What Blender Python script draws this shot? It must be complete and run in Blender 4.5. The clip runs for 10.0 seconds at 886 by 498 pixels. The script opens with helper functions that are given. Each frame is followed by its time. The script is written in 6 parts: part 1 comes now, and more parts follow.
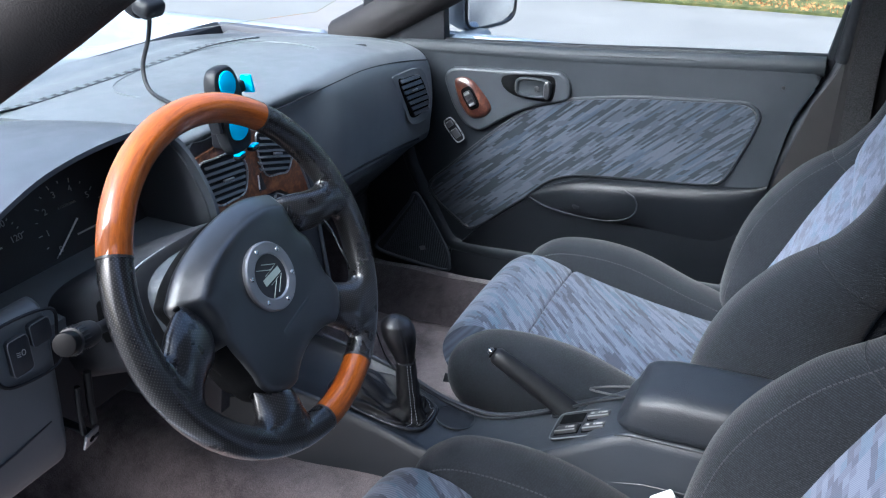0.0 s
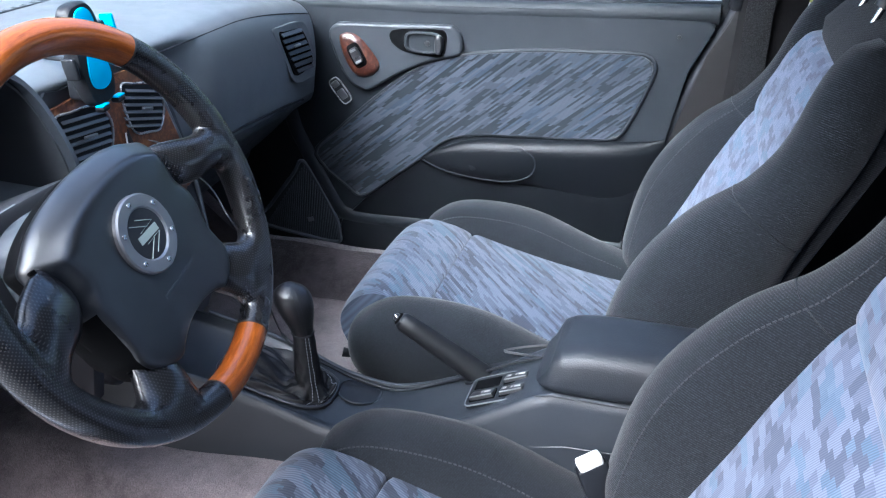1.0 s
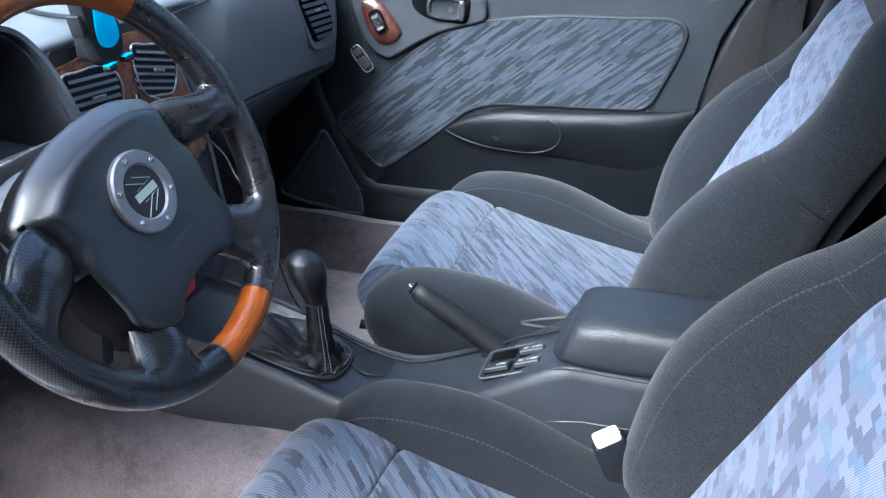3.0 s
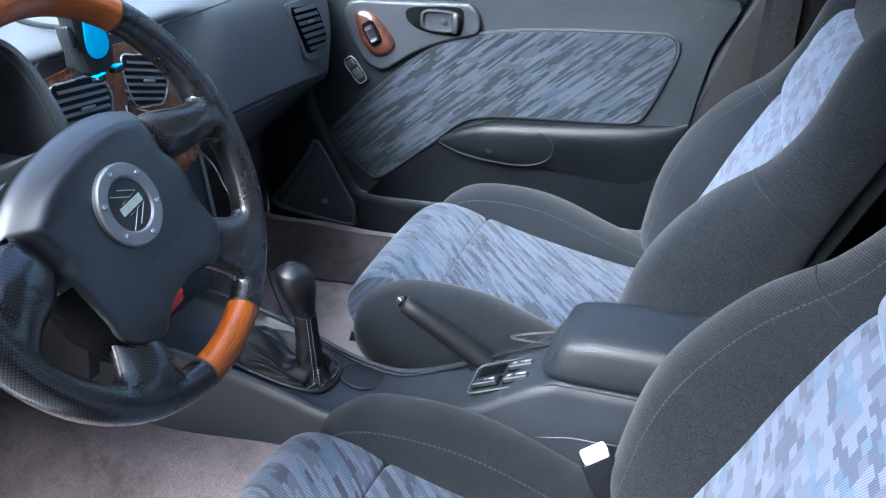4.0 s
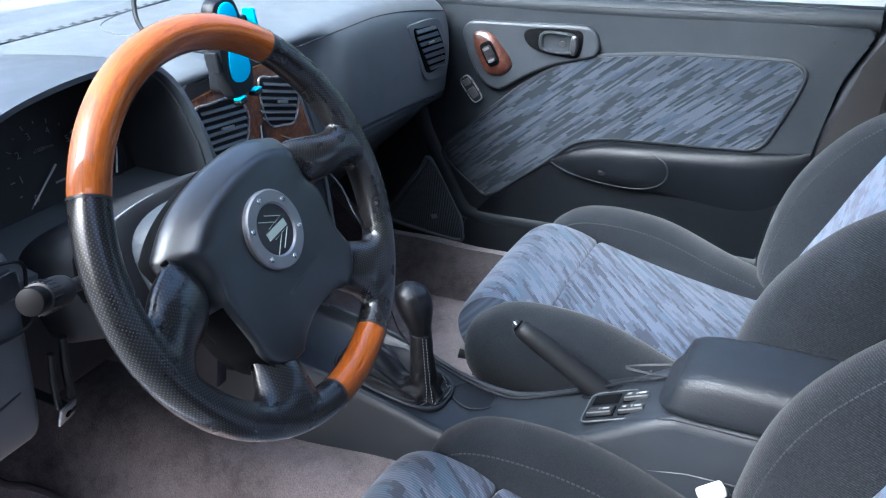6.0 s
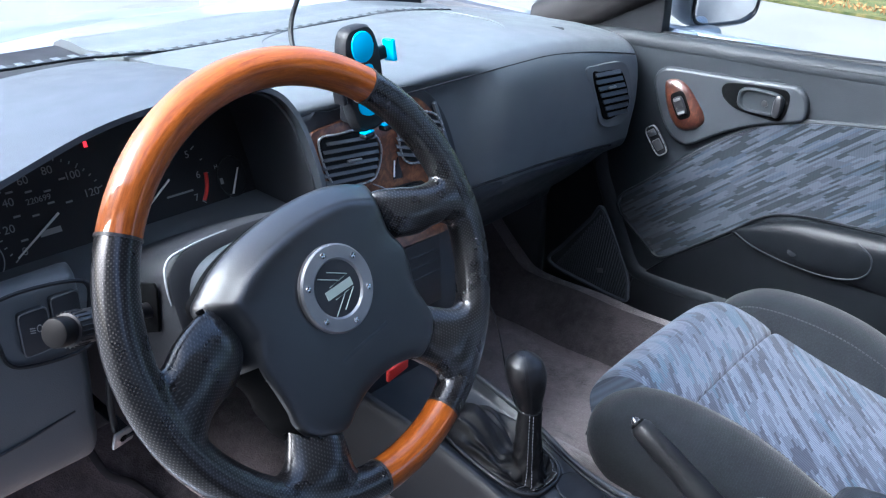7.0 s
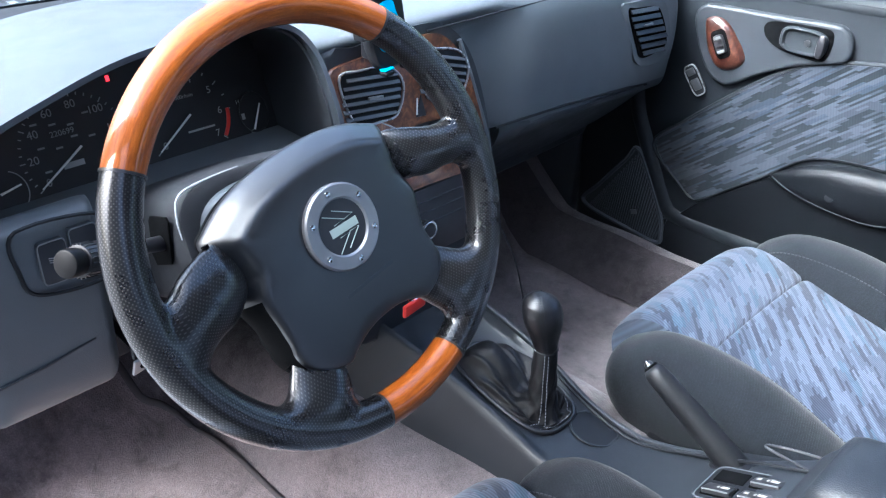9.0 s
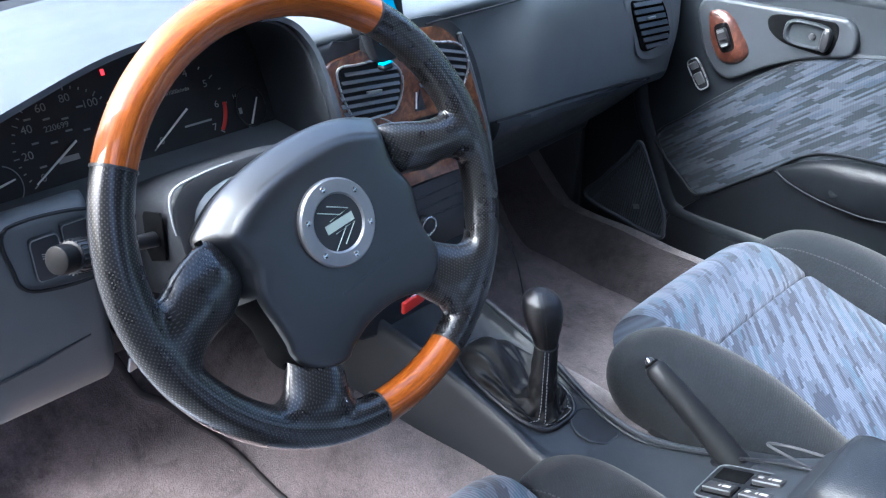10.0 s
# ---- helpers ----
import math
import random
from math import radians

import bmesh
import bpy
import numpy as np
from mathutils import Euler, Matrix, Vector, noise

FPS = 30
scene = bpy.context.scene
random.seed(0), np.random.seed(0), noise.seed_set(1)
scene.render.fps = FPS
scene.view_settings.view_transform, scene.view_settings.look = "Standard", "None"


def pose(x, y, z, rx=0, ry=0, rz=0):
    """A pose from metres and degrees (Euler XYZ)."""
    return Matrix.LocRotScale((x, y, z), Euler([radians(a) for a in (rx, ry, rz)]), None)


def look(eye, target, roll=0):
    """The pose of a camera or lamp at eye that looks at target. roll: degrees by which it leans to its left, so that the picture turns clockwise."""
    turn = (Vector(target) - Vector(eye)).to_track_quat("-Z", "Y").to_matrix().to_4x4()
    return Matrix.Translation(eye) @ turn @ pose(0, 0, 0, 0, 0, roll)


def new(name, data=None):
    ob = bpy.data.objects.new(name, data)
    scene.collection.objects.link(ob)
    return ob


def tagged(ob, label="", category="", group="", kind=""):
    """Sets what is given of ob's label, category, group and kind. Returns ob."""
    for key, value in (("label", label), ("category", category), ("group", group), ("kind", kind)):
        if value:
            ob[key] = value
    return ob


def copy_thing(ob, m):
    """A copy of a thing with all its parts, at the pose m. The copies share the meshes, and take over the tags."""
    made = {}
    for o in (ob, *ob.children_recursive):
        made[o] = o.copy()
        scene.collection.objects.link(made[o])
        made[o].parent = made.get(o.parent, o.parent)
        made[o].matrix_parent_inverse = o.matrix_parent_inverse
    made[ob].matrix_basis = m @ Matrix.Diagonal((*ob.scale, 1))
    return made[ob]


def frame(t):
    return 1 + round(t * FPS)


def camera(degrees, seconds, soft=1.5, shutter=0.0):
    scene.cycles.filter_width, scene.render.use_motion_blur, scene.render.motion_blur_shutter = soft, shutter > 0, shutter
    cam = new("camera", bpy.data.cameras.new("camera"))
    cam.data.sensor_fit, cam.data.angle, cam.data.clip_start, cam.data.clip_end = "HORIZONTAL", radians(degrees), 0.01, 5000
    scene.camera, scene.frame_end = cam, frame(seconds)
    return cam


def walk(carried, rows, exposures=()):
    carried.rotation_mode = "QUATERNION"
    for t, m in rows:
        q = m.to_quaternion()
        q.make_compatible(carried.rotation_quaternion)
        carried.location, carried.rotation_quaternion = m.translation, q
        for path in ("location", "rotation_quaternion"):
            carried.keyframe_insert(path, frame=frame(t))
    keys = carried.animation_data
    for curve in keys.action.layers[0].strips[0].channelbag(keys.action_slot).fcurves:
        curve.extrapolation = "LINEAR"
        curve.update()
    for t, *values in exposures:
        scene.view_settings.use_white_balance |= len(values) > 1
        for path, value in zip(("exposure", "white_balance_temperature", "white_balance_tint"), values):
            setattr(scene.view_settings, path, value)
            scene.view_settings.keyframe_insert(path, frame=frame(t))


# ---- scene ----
EXPOSURES = [(0.0, 1.9, 5350, 9), (1.0, 2.18, 5210, 10), (2.5, 2.33, 5170, 8), (5.5, 2.27, 5190, 8), (6.2, 2.16, 5230, 8), (7.3, 2.25, 5280, 10), (8.0, 2.69, 5270, 8), (10.0, 2.68, 5280, 8)]
cam = camera(54.21, 10.0, soft=1.2)
PATH = [
    (0.0, 0.5107, -1.0349, 1.2427, 63.83, -0.54, 24.55),
    (0.5, 0.4569, -1.0080, 1.1982, 62.59, -1.23, 18.83),
    (1.0, 0.4565, -0.9762, 1.1615, 63.07, -1.98, 16.41),
    (1.5, 0.4680, -0.9654, 1.1310, 61.45, -1.62, 17.67),
    (2.0, 0.4684, -0.9583, 1.1278, 61.42, -1.68, 18.12),
    (2.5, 0.4691, -0.9512, 1.1287, 61.61, -1.30, 18.62),
    (4.0, 0.4785, -0.9372, 1.1343, 62.33, -2.02, 18.62),
    (4.5, 0.4711, -0.9342, 1.1376, 62.79, -1.86, 19.71),
    (5.0, 0.4667, -0.9341, 1.1417, 62.50, -1.53, 20.33),
    (5.5, 0.4532, -0.9435, 1.1458, 63.02, -1.34, 22.10),
    (6.0, 0.4412, -0.9533, 1.1618, 62.53, -1.39, 24.93),
    (6.2, 0.4317, -0.9416, 1.1700, 63.19, -1.57, 26.42),
    (7.3, 0.4959, -0.7617, 1.1568, 61.47, -2.21, 44.45),
    (7.5, 0.5010, -0.7613, 1.1509, 58.40, -1.87, 43.41),
    (8.0, 0.5112, -0.7677, 1.1717, 59.14, -1.83, 44.50),
    (8.5, 0.5094, -0.7666, 1.1739, 59.02, -2.27, 44.79),
    (9.0, 0.5095, -0.7626, 1.1739, 58.76, -2.20, 45.13),
    (9.5, 0.5079, -0.7582, 1.1758, 59.08, -2.20, 45.13),
    (10.0, 0.5075, -0.7518, 1.1705, 58.37, -2.08, 45.38),
]
walk(cam, [(t, pose(x, y, z, rx, ry, rz)) for t, x, y, z, rx, ry, rz in PATH], EXPOSURES)

# ---------------------------------------------------------------- light
SUN_ELEV, SUN_TURN = 46.0, 209.0
world = bpy.data.worlds.new("sky")
scene.world = world
world.use_nodes = True
wn = world.node_tree.nodes
sky = wn.new("ShaderNodeTexSky")
sky.sky_type, sky.sun_disc = "NISHITA", False
sky.sun_elevation, sky.sun_rotation = radians(SUN_ELEV), radians(SUN_TURN)
sky.air_density, sky.dust_density = 1.0, 9.0
wn["Background"].inputs["Strength"].default_value = 0.15
world.node_tree.links.new(sky.outputs[0], wn["Background"].inputs[0])
sun = new("sun", bpy.data.lights.new("sun", "SUN"))
sun.data.energy, sun.data.angle, sun.data.color = 1.5, radians(38), (1.0, 0.96, 0.9)
sun.matrix_world = look((6 * math.sin(radians(SUN_TURN)), 6 * math.cos(radians(SUN_TURN)), 6 * math.tan(radians(SUN_ELEV))), (0, 0, 0))


# ---------------------------------------------------------------- materials
class Mat:
    """A small builder of node materials."""

    def __init__(self, name, color=(0.5, 0.5, 0.5), rough=0.5, metal=0.0, coat=0.0, sheen=0.0, spec=0.5):
        self.m = bpy.data.materials.new(name)
        self.m.use_nodes = True
        self.t = self.m.node_tree
        self.b = self.t.nodes["Principled BSDF"]
        self.set("Base Color", (*color, 1))
        self.set("Roughness", rough)
        self.set("Metallic", metal)
        self.set("Coat Weight", coat)
        self.set("Coat Roughness", 0.06)
        self.set("Sheen Weight", sheen)
        self.set("Specular IOR Level", spec)
        self.coords = self.t.nodes.new("ShaderNodeTexCoord").outputs["Object"]

    def set(self, key, value):
        self.b.inputs[key].default_value = value

    def node(self, kind, **kw):
        n = self.t.nodes.new(kind)
        for k, v in kw.items():
            if isinstance(v, bpy.types.NodeSocket):
                self.t.links.new(v, n.inputs[k.replace("_", " ")])
            else:
                n.inputs[k.replace("_", " ")].default_value = v
        return n

    def link(self, a, b):
        self.t.links.new(a, b)

    def math(self, op, a, b=0.0, c=0.0):
        n = self.t.nodes.new("ShaderNodeMath")
        n.operation = op
        for i, v in enumerate((a, b, c)):
            if isinstance(v, bpy.types.NodeSocket):
                self.t.links.new(v, n.inputs[i])
            else:
                n.inputs[i].default_value = v
        return n.outputs[0]

    def dot(self, v, axis):
        n = self.t.nodes.new("ShaderNodeVectorMath")
        n.operation = "DOT_PRODUCT"
        self.t.links.new(v, n.inputs[0])
        n.inputs[1].default_value = axis
        return n.outputs["Value"]

    def vec(self, x, y, z=0.0):
        n = self.t.nodes.new("ShaderNodeCombineXYZ")
        for i, v in enumerate((x, y, z)):
            if isinstance(v, bpy.types.NodeSocket):
                self.t.links.new(v, n.inputs[i])
            else:
                n.inputs[i].default_value = v
        return n.outputs[0]

    def noise(self, scale, detail=3.0, rough=0.55, vec=None, distort=0.0):
        n = self.node("ShaderNodeTexNoise", Scale=scale, Detail=detail, Roughness=rough, Distortion=distort)
        self.link(vec or self.coords, n.inputs["Vector"])
        return n.outputs["Fac"]

    def scaled(self, x, y, z, vec=None):
        n = self.t.nodes.new("ShaderNodeMapping")
        n.inputs["Scale"].default_value = (x, y, z)
        self.link(vec or self.coords, n.inputs["Vector"])
        return n.outputs[0]

    def ramp(self, fac, stops, mode="LINEAR"):
        n = self.t.nodes.new("ShaderNodeValToRGB")
        n.color_ramp.interpolation = mode
        e = n.color_ramp.elements
        while len(e) < len(stops):
            e.new(0.5)
        for el, (p, c) in zip(e, stops):
            el.position, el.color = p, (*c, 1)
        self.link(fac, n.inputs[0])
        return n.outputs[0]

    def mix(self, fac, a, b):
        n = self.t.nodes.new("ShaderNodeMix")
        n.data_type = "RGBA"
        for i, v in ((0, fac), (6, a), (7, b)):
            if isinstance(v, bpy.types.NodeSocket):
                self.link(v, n.inputs[i])
            else:
                n.inputs[i].default_value = v if i == 0 else (*v, 1)
        return n.outputs[2]

    def color(self, socket):
        self.link(socket, self.b.inputs["Base Color"])

    def rough(self, socket, lo, hi):
        n = self.node("ShaderNodeMapRange", To_Min=lo, To_Max=hi)
        self.link(socket, n.inputs[0])
        self.link(n.outputs[0], self.b.inputs["Roughness"])

    def bump(self, height, strength, dist=0.001):
        n = self.node("ShaderNodeBump", Strength=strength, Distance=dist)
        self.link(height, n.inputs["Height"])
        old = self.b.inputs["Normal"].links
        if old:
            self.link(old[0].from_socket, n.inputs["Normal"])
        self.link(n.outputs[0], self.b.inputs["Normal"])
        return self


def plastic(name, color, rough=0.5, grain=900.0, depth=0.25, spec=0.5):
    m = Mat(name, color, rough, spec=spec)
    big = m.noise(7.0, 4.0)
    m.color(m.ramp(big, [(0.3, tuple(c * 0.85 for c in color)), (0.75, tuple(c * 1.15 for c in color))]))
    m.rough(m.noise(30.0, 3.0), rough - 0.08, rough + 0.1)
    v = m.node("ShaderNodeTexVoronoi", Scale=grain)
    m.link(m.coords, v.inputs["Vector"])
    m.bump(v.outputs["Distance"], depth, 0.0006)
    return m.m


def cloth(name, along, across, tones, row, cell, run, freq, cuts=(0.43, 0.52, 0.62), weave=0.0040, hatch=0.55):
    """Jacquard cloth: parallelogram blocks in a skewed grid, joined into streaks, under a fine rib weave."""
    m = Mat(name, tones[0], 0.92, sheen=0.15, spec=0.15)
    p, q = m.dot(m.coords, along), m.dot(m.coords, across)
    s = m.math("SUBTRACT", p, m.math("MULTIPLY", q, run))
    jit = m.node("ShaderNodeTexWhiteNoise")
    jit.noise_dimensions = "1D"
    si = m.math("FLOOR", m.math("DIVIDE", s, cell))
    m.link(si, jit.inputs["W"])
    ri = m.math("FLOOR", m.math("ADD", m.math("DIVIDE", q, row), jit.outputs["Value"]))
    fac = m.noise(1.0, 1.5, 0.6, m.vec(m.math("MULTIPLY", si, freq[0]), m.math("MULTIPLY", ri, freq[1])))
    stops = [(0.0, tones[0])] + [(c, t) for c, t in zip(cuts, tones[1:3])]
    base = m.ramp(fac, stops, "CONSTANT")
    tint = m.noise(1.0, 1.0, 0.5, m.vec(m.math("MULTIPLY", si, freq[0] * 0.8), m.math("MULTIPLY", ri, freq[1] * 0.9), 7.3))
    base = m.mix(m.ramp(tint, [(0.60, (0, 0, 0)), (0.62, (0.7, 0.7, 0.7))], "CONSTANT"), base, tones[3])
    big = m.noise(5.0, 3.0)
    base = m.mix(m.ramp(big, [(0.4, (0, 0, 0)), (0.8, (0.25, 0.25, 0.25))]), base, tones[1])
    w = m.math("SINE", m.math("MULTIPLY", m.math("ADD", p, m.math("MULTIPLY", q, 0.3)), 6.283 / weave))
    fine = m.math("MULTIPLY_ADD", w, 0.5, 0.5)
    m.color(m.mix(m.math("MULTIPLY", fine, hatch), base, tuple(c * 0.7 for c in tones[0])))
    m.bump(fine, 0.3, 0.0005)
    m.bump(m.noise(22.0, 2.0), 0.3, 0.005)
    return m.m


def twill(name, color, scale=0.0031, ribs=0.95, along=(0.3, 1, 0.1), across=(0.22, 0, 1)):
    m = Mat(name, color, 0.92, sheen=0.10, spec=0.12)
    p, q = m.dot(m.coords, along), m.dot(m.coords, across)
    w = m.math("SINE", m.math("MULTIPLY", m.math("ADD", q, m.math("MULTIPLY", p, 0.25)), 6.283 / scale))
    grain = m.ramp(m.noise(430.0, 3.0, 0.75), [(0.38, (0, 0, 0)), (0.66, (1, 1, 1))])
    rib = m.math("MULTIPLY_ADD", w, 0.5, 0.5)
    fine = m.math("MULTIPLY", rib, m.math("MULTIPLY_ADD", grain, 0.95, 0.05))
    big = m.noise(14.0, 4.0)
    c = m.ramp(big, [(0.3, tuple(k * 0.50 for k in color)), (0.7, tuple(k * 0.75 for k in color))])
    m.color(m.mix(m.math("MULTIPLY", fine, ribs), c, tuple(k * 4.2 for k in color)))
    m.bump(fine, 0.8 * ribs, 0.0010)
    m.bump(m.noise(18.0, 2.0), 0.3, 0.006)
    return m.m


def wood(name, dark, mid, light, stretch, coat=0.9):
    m = Mat(name, mid, 0.30, coat=coat)
    m.set("Coat Roughness", 0.03)
    v = m.scaled(*stretch)
    a = m.noise(1.0, 6.0, 0.65, v, 0.6)
    b = m.noise(3.1, 4.0, 0.6, v)
    m.color(m.mix(m.math("MULTIPLY", b, 0.35), m.ramp(a, [(0.3, dark), (0.5, mid), (0.72, light)]), dark))
    m.bump(a, 0.05, 0.0004)
    return m.m


def plain(name, color, rough=0.5, metal=0.0, coat=0.0, scratch=0.06):
    m = Mat(name, color, rough, metal, coat)
    m.rough(m.noise(60.0, 4.0), max(rough - scratch, 0.02), rough + scratch)
    m.color(m.ramp(m.noise(22.0, 3.0), [(0.3, tuple(c * 0.88 for c in color)), (0.7, tuple(min(c * 1.08, 1) for c in color))]))
    return m.m


GREY = plastic("grained_dash_plastic", (0.073, 0.083, 0.091), 0.38, 900.0, 0.2, 0.6)
HOOD = plastic("hood_plastic", (0.036, 0.042, 0.051), 0.36, 900.0, 0.2, 0.6)
GREY2 = plastic("console_plastic", (0.0165, 0.0196, 0.0245), 0.40, spec=0.42)
DOORGREY = plastic("door_plastic", (0.0132, 0.0160, 0.0198), 0.46, spec=0.28)
PANELGREY = plastic("switch_panel_plastic", (0.0210, 0.0245, 0.0295), 0.46, spec=0.35)
BLACK = plastic("black_plastic", (0.0085, 0.0095, 0.0118), 0.42, spec=0.25)
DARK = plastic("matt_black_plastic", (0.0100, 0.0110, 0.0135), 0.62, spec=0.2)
PAD = plastic("airbag_plastic", (0.0042, 0.0050, 0.0066), 0.33, 1100.0, 0.08, 0.9)
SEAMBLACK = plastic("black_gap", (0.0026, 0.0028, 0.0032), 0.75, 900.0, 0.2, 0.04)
SMOOTH = plain("smooth_black_plastic", (0.014, 0.0145, 0.017), 0.36)
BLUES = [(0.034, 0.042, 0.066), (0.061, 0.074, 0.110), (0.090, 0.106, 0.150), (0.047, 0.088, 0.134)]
# Same cloth twice: cushion toned darker, back lighter, after the light on each.
SEATCLOTH_SHADED = cloth("seat_cloth_shaded", (0, 1, 0), (0.92, 0, -0.8), [(0.019, 0.025, 0.040), (0.046, 0.058, 0.086), (0.076, 0.092, 0.126), (0.038, 0.072, 0.106)], 0.017, 0.0058, -0.85, (0.36, 0.24))
BACKCLOTH_LIT = cloth("seat_back_cloth_lit", (0, 1, 0), (0.4, 0, 0.9), [tuple(1.42 * k for k in c) for c in BLUES], 0.0105, 0.0165, 0.35, (0.26, 0.7), weave=0.0032)
DOORCLOTH = cloth("door_cloth", (1, 0, 0), (0, 0, 1), [(0.0095, 0.0120, 0.0160), (0.026, 0.032, 0.042), (0.040, 0.048, 0.062), (0.024, 0.036, 0.054)], 0.013, 0.0056, 1.15, (0.46, 0.19), (0.47, 0.54, 0.64), 0.0026, 0.30)
TWILL = twill("dark_seat_fabric", (0.0086, 0.0102, 0.0130), 0.0029, 0.62)
KNIT = twill("dark_knit_fabric", (0.0084, 0.0100, 0.0128), 0.0022, 0.40, (0.2, 1, 0.3), (1, 0.3, 0.5))
CLUSTER = plastic("satin_black_plastic", (0.016, 0.0172, 0.0198), 0.45, 900.0, 0.15, 0.35)
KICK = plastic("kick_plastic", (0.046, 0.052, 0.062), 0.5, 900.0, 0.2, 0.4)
# Dash grey with the lower dash's shade mixed in; the grille shares it.
LOWGREY = plastic("dimmed_dash_plastic", (0.026, 0.031, 0.036), 0.45, 900.0, 0.2, 0.4)
THREAD = plain("grey_thread", (0.021, 0.023, 0.027), 0.8)
THREAD2 = plain("pale_thread", (0.22, 0.23, 0.25), 0.8)
OVALWOOD = wood("lacquered_burl", (0.010, 0.0032, 0.0025), (0.036, 0.011, 0.006), (0.095, 0.036, 0.020), (90, 75, 75), 1.0)
BURL = wood("burl_wood", (0.022, 0.007, 0.004), (0.12, 0.040, 0.016), (0.30, 0.130, 0.045), (60, 75, 75), 1.0)
ALU = plain("brushed_aluminium", (0.28, 0.28, 0.29), 0.42, 0.9)
CHROME = plain("chrome", (0.75, 0.75, 0.76), 0.12, 1.0)
CYAN = plain("cyan_rubber", (0.0, 0.42, 0.72), 0.5)
RED = plain("red_plastic", (0.65, 0.03, 0.02), 0.4)
WHITE = plain("white_print", (0.7, 0.7, 0.68), 0.5)


SHROUD = plastic("shroud_plastic", (0.0135, 0.0148, 0.0178), 0.52, 900.0, 0.2, 0.30)
EDGEHIGHLIGHT = plain("pale_edge_highlight", (0.26, 0.27, 0.29), 0.35)


for key, value in (("Coat Weight", 0.2), ("Coat Roughness", 0.38)):
    PAD.node_tree.nodes["Principled BSDF"].inputs[key].default_value = value


def polar(m, radius):
    """Angle along a wheel rim and angle round its tube."""
    x, y, z = m.dot(m.coords, (1, 0, 0)), m.dot(m.coords, (0, 1, 0)), m.dot(m.coords, (0, 0, 1))
    r = m.math("SQRT", m.math("ADD", m.math("MULTIPLY", x, x), m.math("MULTIPLY", y, y)))
    return m.math("ARCTAN2", y, x), m.math("ARCTAN2", z, m.math("SUBTRACT", r, radius))


def perforated(name, color, radius=None):
    m = Mat(name, color, 0.32, coat=0.85, spec=0.22)
    m.set("Coat Roughness", 0.21)
    if radius:
        a, b = polar(m, radius)
        u, v = m.math("MULTIPLY", a, 320.0), m.math("MULTIPLY", b, 28.0)
    else:
        u, v = m.math("MULTIPLY", m.dot(m.coords, (1, 0, 0.4)), 1750.0), m.math("MULTIPLY", m.dot(m.coords, (0, 1, 0.4)), 1750.0)
    d = m.math("MULTIPLY", m.math("SINE", u), m.math("SINE", v))
    hole = m.ramp(d, [(0.36, (1, 1, 1)), (0.74, (0, 0, 0))])
    m.color(m.mix(hole, (0.030, 0.029, 0.029), color))
    m.bump(hole, 0.35, 0.0005)
    m.bump(m.noise(420.0, 3.0), 0.12, 0.0004)
    m.rough(m.noise(25.0, 3.0), 0.22, 0.34)
    return m.m


PERF = perforated("perforated_leather", (0.0045, 0.0045, 0.0052))
PERF_RIM = perforated("perforated_rim_leather", (0.0045, 0.0045, 0.0052), 0.1822)


def rim_wood():
    m = Mat("lacquered_wood", (0.36, 0.09, 0.01), 0.4, coat=1.0, spec=0.2)
    a, b = polar(m, 0.1822)
    v = m.vec(m.math("MULTIPLY", a, 5.0), m.math("MULTIPLY", m.math("COSINE", b), 5.5), m.math("MULTIPLY", m.math("SINE", b), 5.5))
    n, f = m.noise(1.0, 6.0, 0.7, v, 0.5), m.noise(4.0, 4.0, 0.6, m.vec(m.math("MULTIPLY", a, 9.0), m.math("MULTIPLY", b, 6.0)))
    c = m.ramp(n, [(0.30, (0.140, 0.030, 0.002)), (0.5, (0.245, 0.060, 0.004)), (0.72, (0.335, 0.091, 0.007))])
    pores = m.noise(1.0, 3.0, 0.6, m.vec(m.math("MULTIPLY", a, 26.0), m.math("MULTIPLY", m.math("COSINE", b), 46.0), m.math("MULTIPLY", m.math("SINE", b), 46.0)))
    c = m.mix(m.ramp(pores, [(0.52, (0, 0, 0)), (0.66, (0.5, 0.5, 0.5))]), c, (0.13, 0.026, 0.002))
    m.color(m.mix(m.ramp(f, [(0.52, (0, 0, 0)), (0.74, (0.4, 0.4, 0.4))]), c, (0.12, 0.024, 0.002)))
    return m.m


WOOD = rim_wood()


def smooth_leather(name, color, lo=0.42, hi=0.60, spec=0.28):
    m = Mat(name, color, 0.5, spec=spec)
    v = m.node("ShaderNodeTexVoronoi", Scale=600.0)
    m.link(m.coords, v.inputs["Vector"])
    m.bump(v.outputs["Distance"], 0.35, 0.0007)
    m.bump(m.noise(40.0, 3.0), 0.3, 0.003)
    m.rough(m.noise(18.0, 3.0), lo, hi)
    return m.m


LEATHER = smooth_leather("black_leather", (0.006, 0.006, 0.007))


